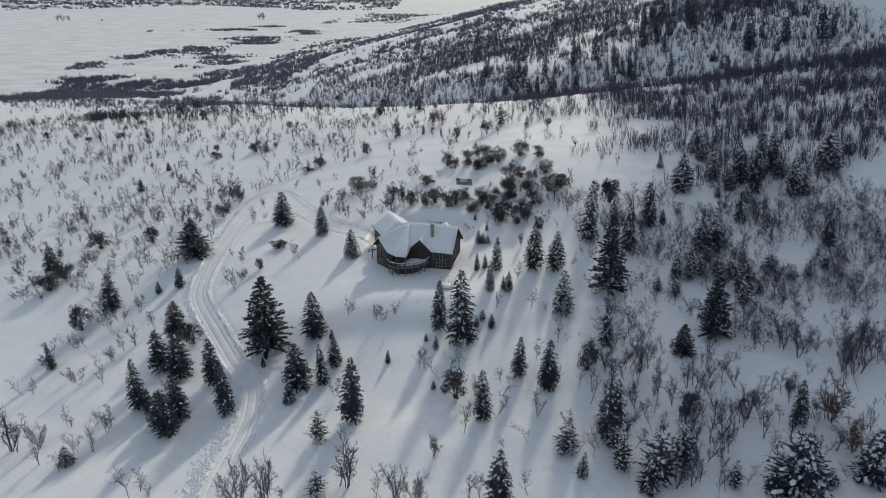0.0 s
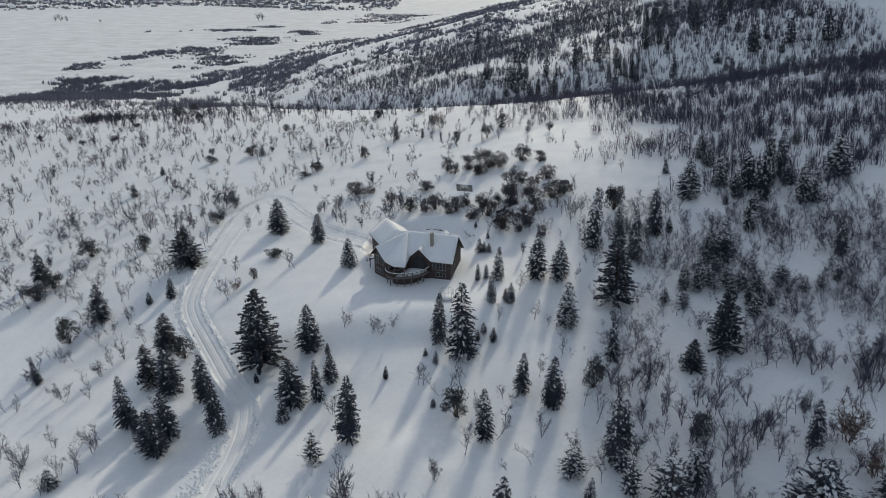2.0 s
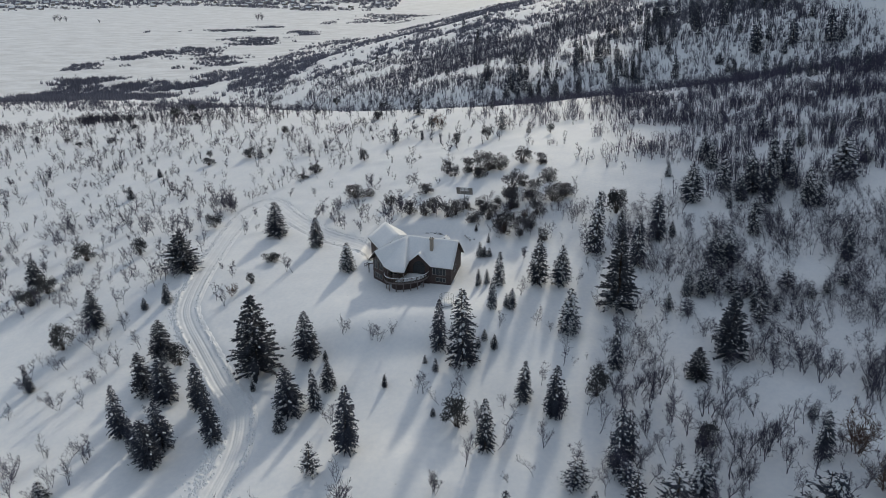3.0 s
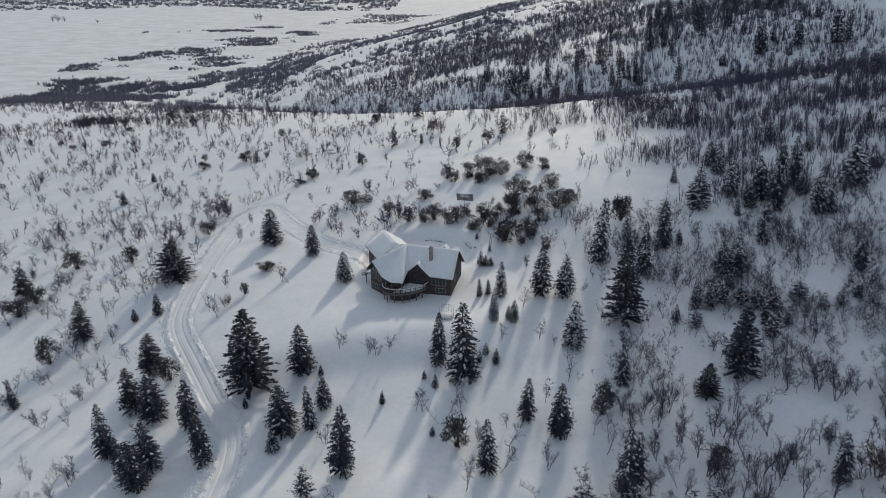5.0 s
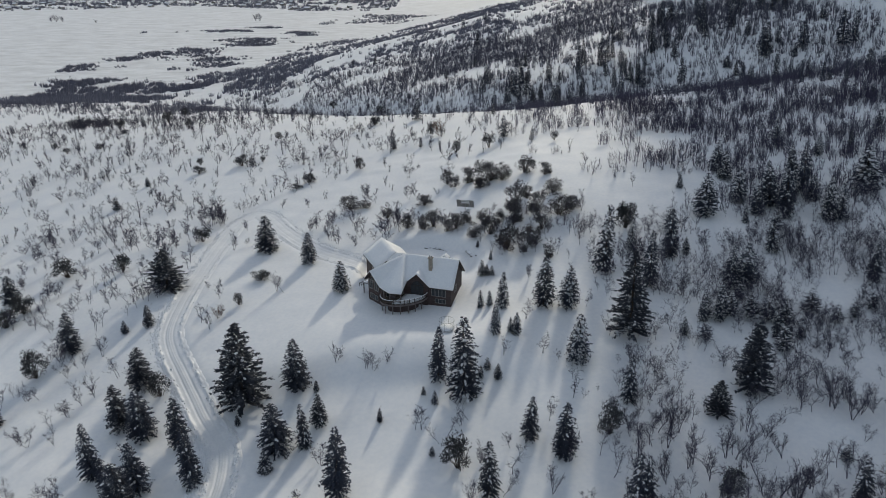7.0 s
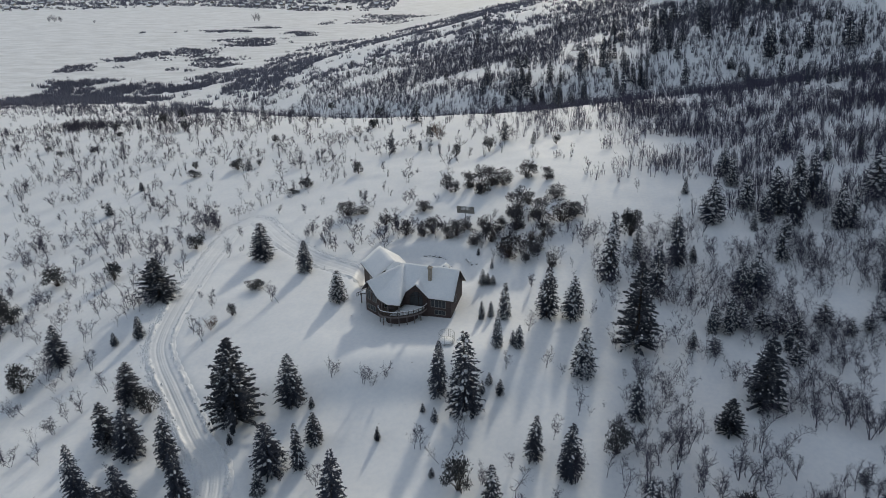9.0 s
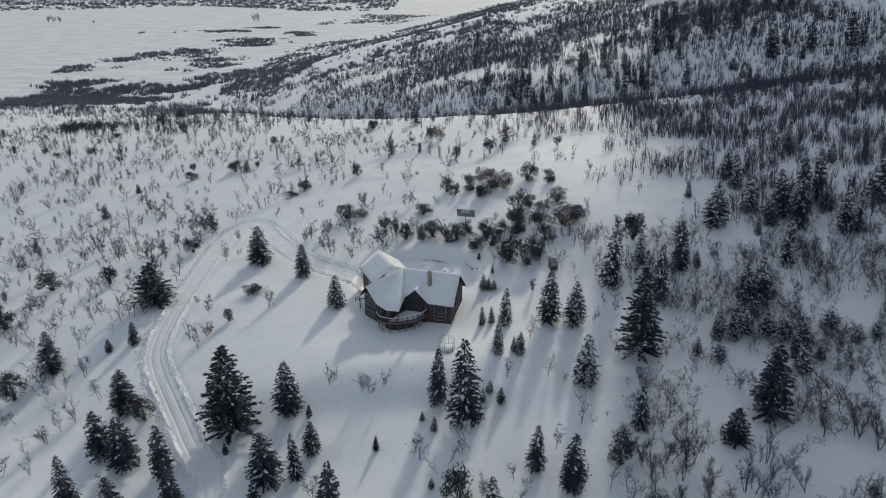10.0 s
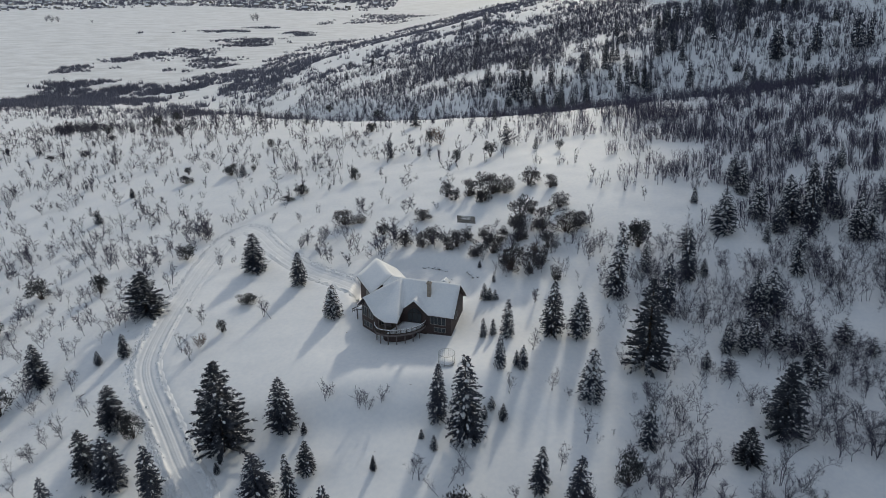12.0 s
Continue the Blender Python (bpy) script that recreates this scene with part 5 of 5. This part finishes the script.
# Deck: curved floor on posts, a rail with posts, snow on the boards.
EDGE = smooth_line([(-17.0, -9.2), (-16.6, -10.3), (-15.3, -11.5), (-12.9, -11.6), (-10.5, -10.7), (-8.1, -8.9), (-6.8, -6.8), (-6.5, -5.2)], 0.25)
ring = [tuple(p) for p in EDGE] + [(-12.2, -5.2), (-16.4, -8.2)]
deck = part("deck", block(ring, 1.72, 1.95, DECKING), house, "raised curved timber deck")
inner = [(x * 0.93 - 0.86, y * 0.93 - 0.55) for x, y in EDGE if x > -13.6] + [(-11.9, -5.5), (-12.6, -8.6)]
part("deck_snow", shell([[(x, y, 1.97) for x, y in inner]], ROOF_SNOW, 0.3), deck, "white snow on the open boards")


def along(pts, half_w, z0, z1, mat):
    """A bar with square section that follows a line."""
    way = np.gradient(pts, axis=0)
    way /= np.linalg.norm(way, axis=1)[:, None]
    side = np.stack([way[:, 1], -way[:, 0]], 1) * half_w
    v, f = [], []
    for k, (p, s) in enumerate(zip(pts, side)):
        v += [(*(p - s), z0), (*(p + s), z0), (*(p + s), z1), (*(p - s), z1)]
        if k:
            o = 4 * k
            f += [[o - 4 + a, o - 4 + (a + 1) % 4, o + (a + 1) % 4, o + a] for a in range(4)]
    f += [[0, 1, 2, 3], [len(v) - 1, len(v) - 2, len(v) - 3, len(v) - 4]]
    return mesh_from("bar", v, f, [mat], smooth=False)


part("handrail", along(EDGE, 0.09, 2.95, 3.08, POST), deck, "snow-topped handrail")
part("handrail_snow", along(EDGE, 0.085, 3.08, 3.17, ROOF_SNOW), deck)
part("lower_rail", along(EDGE, 0.05, 2.15, 2.22, FASCIA), deck)
part("fascia_board", along(EDGE, 0.06, 1.55, 1.97, POST), deck, "pale deck edge board")
for k in range(2, len(EDGE), 5):
    x, y = EDGE[k]
    part("rail_post", boxes([((x, y, 2.55), (0.15, 0.15, 1.3))], FASCIA, 0.02), deck)
for k in range(4, len(EDGE) - 3, 8):
    x, y = EDGE[k]
    x, y = (x + 12.2) * 0.93 - 12.2, (y + 7.0) * 0.93 - 7.0
    part("support_post", boxes([((x, y, 0.2), (0.2, 0.2, 3.0)), ((x, y, 1.5), (0.32, 0.32, 0.16))], POST, 0.02), deck)
for x, y in ((-15.6, -10.5), (-13.9, -11.0), (-11.4, -10.7)):
    part("roof_post", boxes([((x, y, 3.3), (0.24, 0.24, 2.9))], POST, 0.02), deck)
for k in range(1, len(EDGE), 1):
    x, y = EDGE[k]
    if k % 5 != 2:
        part("baluster", boxes([((x, y, 2.58), (0.04, 0.04, 0.76))], FASCIA), deck)
part("lower_wall", along((EDGE[3:-2] - (-12.2, -7.0)) * 0.66 + (-12.2, -7.0), 0.06, -0.9, 1.6, SIDING), deck, "dark log wall set back under the deck")
part("bench", boxes([((-14.2, -8.9, 2.3), (1.8, 0.6, 0.1)), ((-14.9, -8.9, 2.1), (0.1, 0.5, 0.4)), ((-13.5, -8.9, 2.1), (0.1, 0.5, 0.4)), ((-14.2, -8.6, 2.6), (1.8, 0.08, 0.5))], POST), deck)


# ---- small things round the house ----
def rock(seed, x, y, size):
    r = np.random.default_rng(seed)
    bm = bmesh.new()
    bmesh.ops.create_icosphere(bm, subdivisions=2, radius=1)
    for v in bm.verts:
        v.co *= 1 + 0.3 * r.normal() * 0.5
        v.co.x *= 1.3
        v.co.z *= 0.6
    me = bpy.data.meshes.new("rock")
    bm.to_mesh(me)
    bm.free()
    me.materials.append(ROCK)
    ob = new("rock", me)
    ob.matrix_basis = pose(x, y, lie(x, y) + 0.15 * size, 0, 0, r.uniform(0, 360)) @ Matrix.Diagonal((size, size, size, 1))
    return tagged(ob, "dark boulder showing through the snow bank", "rock", "boulders behind the house")


ROCK = material("dark_rock", (0.05, 0.045, 0.042), (0.16, 0.145, 0.135), 1.5, rough=0.9, bump=0.7, snow=0.75)
for k, (x, y, size) in enumerate([(-4.5, 201.5, 0.5), (-3.4, 201.5, 0.4), (-2.2, 200.8, 0.55), (-1.2, 200.1, 0.6), (-0.3, 199.6, 0.65), (0.5, 198.8, 0.5), (1.2, 198.4, 0.45), (2.9, 193.6, 0.35), (4.2, 194.4, 0.3), (7.0, 195, 0.6), (7.6, 193.8, 0.65), (8.1, 192.2, 0.5), (9.2, 190.8, 0.35)]):
    rock(300 + k, x, y, size)


def solar_array(x, y):
    """A rack of six dark panels on one post, tilted towards the sun."""
    ob = thing("solar_panel", "pole-mounted rack of dark solar panels with snow patches", "solar panel")
    ob.matrix_basis = pose(x, y, lie(x, y), 0, 0, -12)
    part("post", mesh_from("post", *tube([((0, 0, -0.6), (0, 0, 4.6), 0.11, 0.1)], 8), [METAL]), ob)
    turn = pose(0, 0, 4.4, -65, 0, 0)
    rack = part("rack", boxes([((0, 0.9, -0.1), (5.2, 0.1, 0.1))], METAL), ob)
    part("rail", boxes([((0, -0.9, -0.1), (5.2, 0.1, 0.1))], METAL), rack)
    for dx in (-2.5, -0.87, 0.87, 2.5):
        part("rail", boxes([((dx, 0, -0.05), (0.08, 2.9, 0.08))], METAL), rack)
    rack.matrix_basis = turn
    for k in range(8):
        cx, cy = -1.95 + 1.3 * (k % 4), -0.72 + 1.44 * (k // 4)
        p = part("panel", boxes([((cx, cy, 0.03), (1.24, 1.38, 0.05))], PANEL, 0.01), rack, "dark blue-grey glass panel")
        part("back_sheet", boxes([((cx, cy, -0.02), (1.12, 1.26, 0.03))], FRAME if k not in (1, 2) else ROOF_SNOW), rack, "pale back sheet")
    return ob


def trampoline(x, y):
    """A round bed in a net on six poles, half buried."""
    ob = thing("trampoline", "round trampoline with safety net poles, filled with snow", "trampoline")
    ob.matrix_basis = pose(x, y, lie(x, y), 0, 0, 15)
    pts = [(1.7 * math.cos(a), 1.7 * math.sin(a)) for a in np.linspace(0, 2 * math.pi, 25)]
    def hoop(z, r):
        return tube([((*pts[k], z), (*pts[k + 1], z), r, r) for k in range(24)], 5)
    part("frame_ring", mesh_from("ring", *hoop(0.6, 0.05), [METAL]), ob)
    part("net_hoop", mesh_from("hoop", *hoop(2.5, 0.03), [METAL]), ob)
    part("bed_snow", mesh_from("bed", [(0.97 * px, 0.97 * py, 0.66) for px, py in pts[:-1]] + [(0, 0, 0.8)] + [(0.97 * px, 0.97 * py, 0.4) for px, py in pts[:-1]], [[k, (k + 1) % 24, 24] for k in range(24)] + [[k, 25 + k, 25 + (k + 1) % 24, (k + 1) % 24] for k in range(24)], [ROOF_SNOW]), ob, "white snow on the bed")
    for k in range(0, 24, 4):
        part("pole", mesh_from("pole", *tube([((*pts[k], -0.5), (*pts[k], 2.55), 0.03, 0.03)], 6), [METAL]), ob)
    net = [((*pts[k], 0.8), (*pts[k], 2.5), 0.008, 0.008) for k in range(24)] + [((*pts[k], z), (*pts[k + 1], z), 0.008, 0.008) for z in (1.2, 1.65, 2.1) for k in range(24)]
    tagged(part("net", mesh_from("net", *tube(net), [METAL]), ob, "thin dark safety net"), kind="stuff")
    return ob


PANEL = material("solar_glass", (0.012, 0.014, 0.02), (0.03, 0.035, 0.05), 2, rough=0.12, bump=0.05)
solar_array(6.9, 213.5)
trampoline(0.9, 153.6)
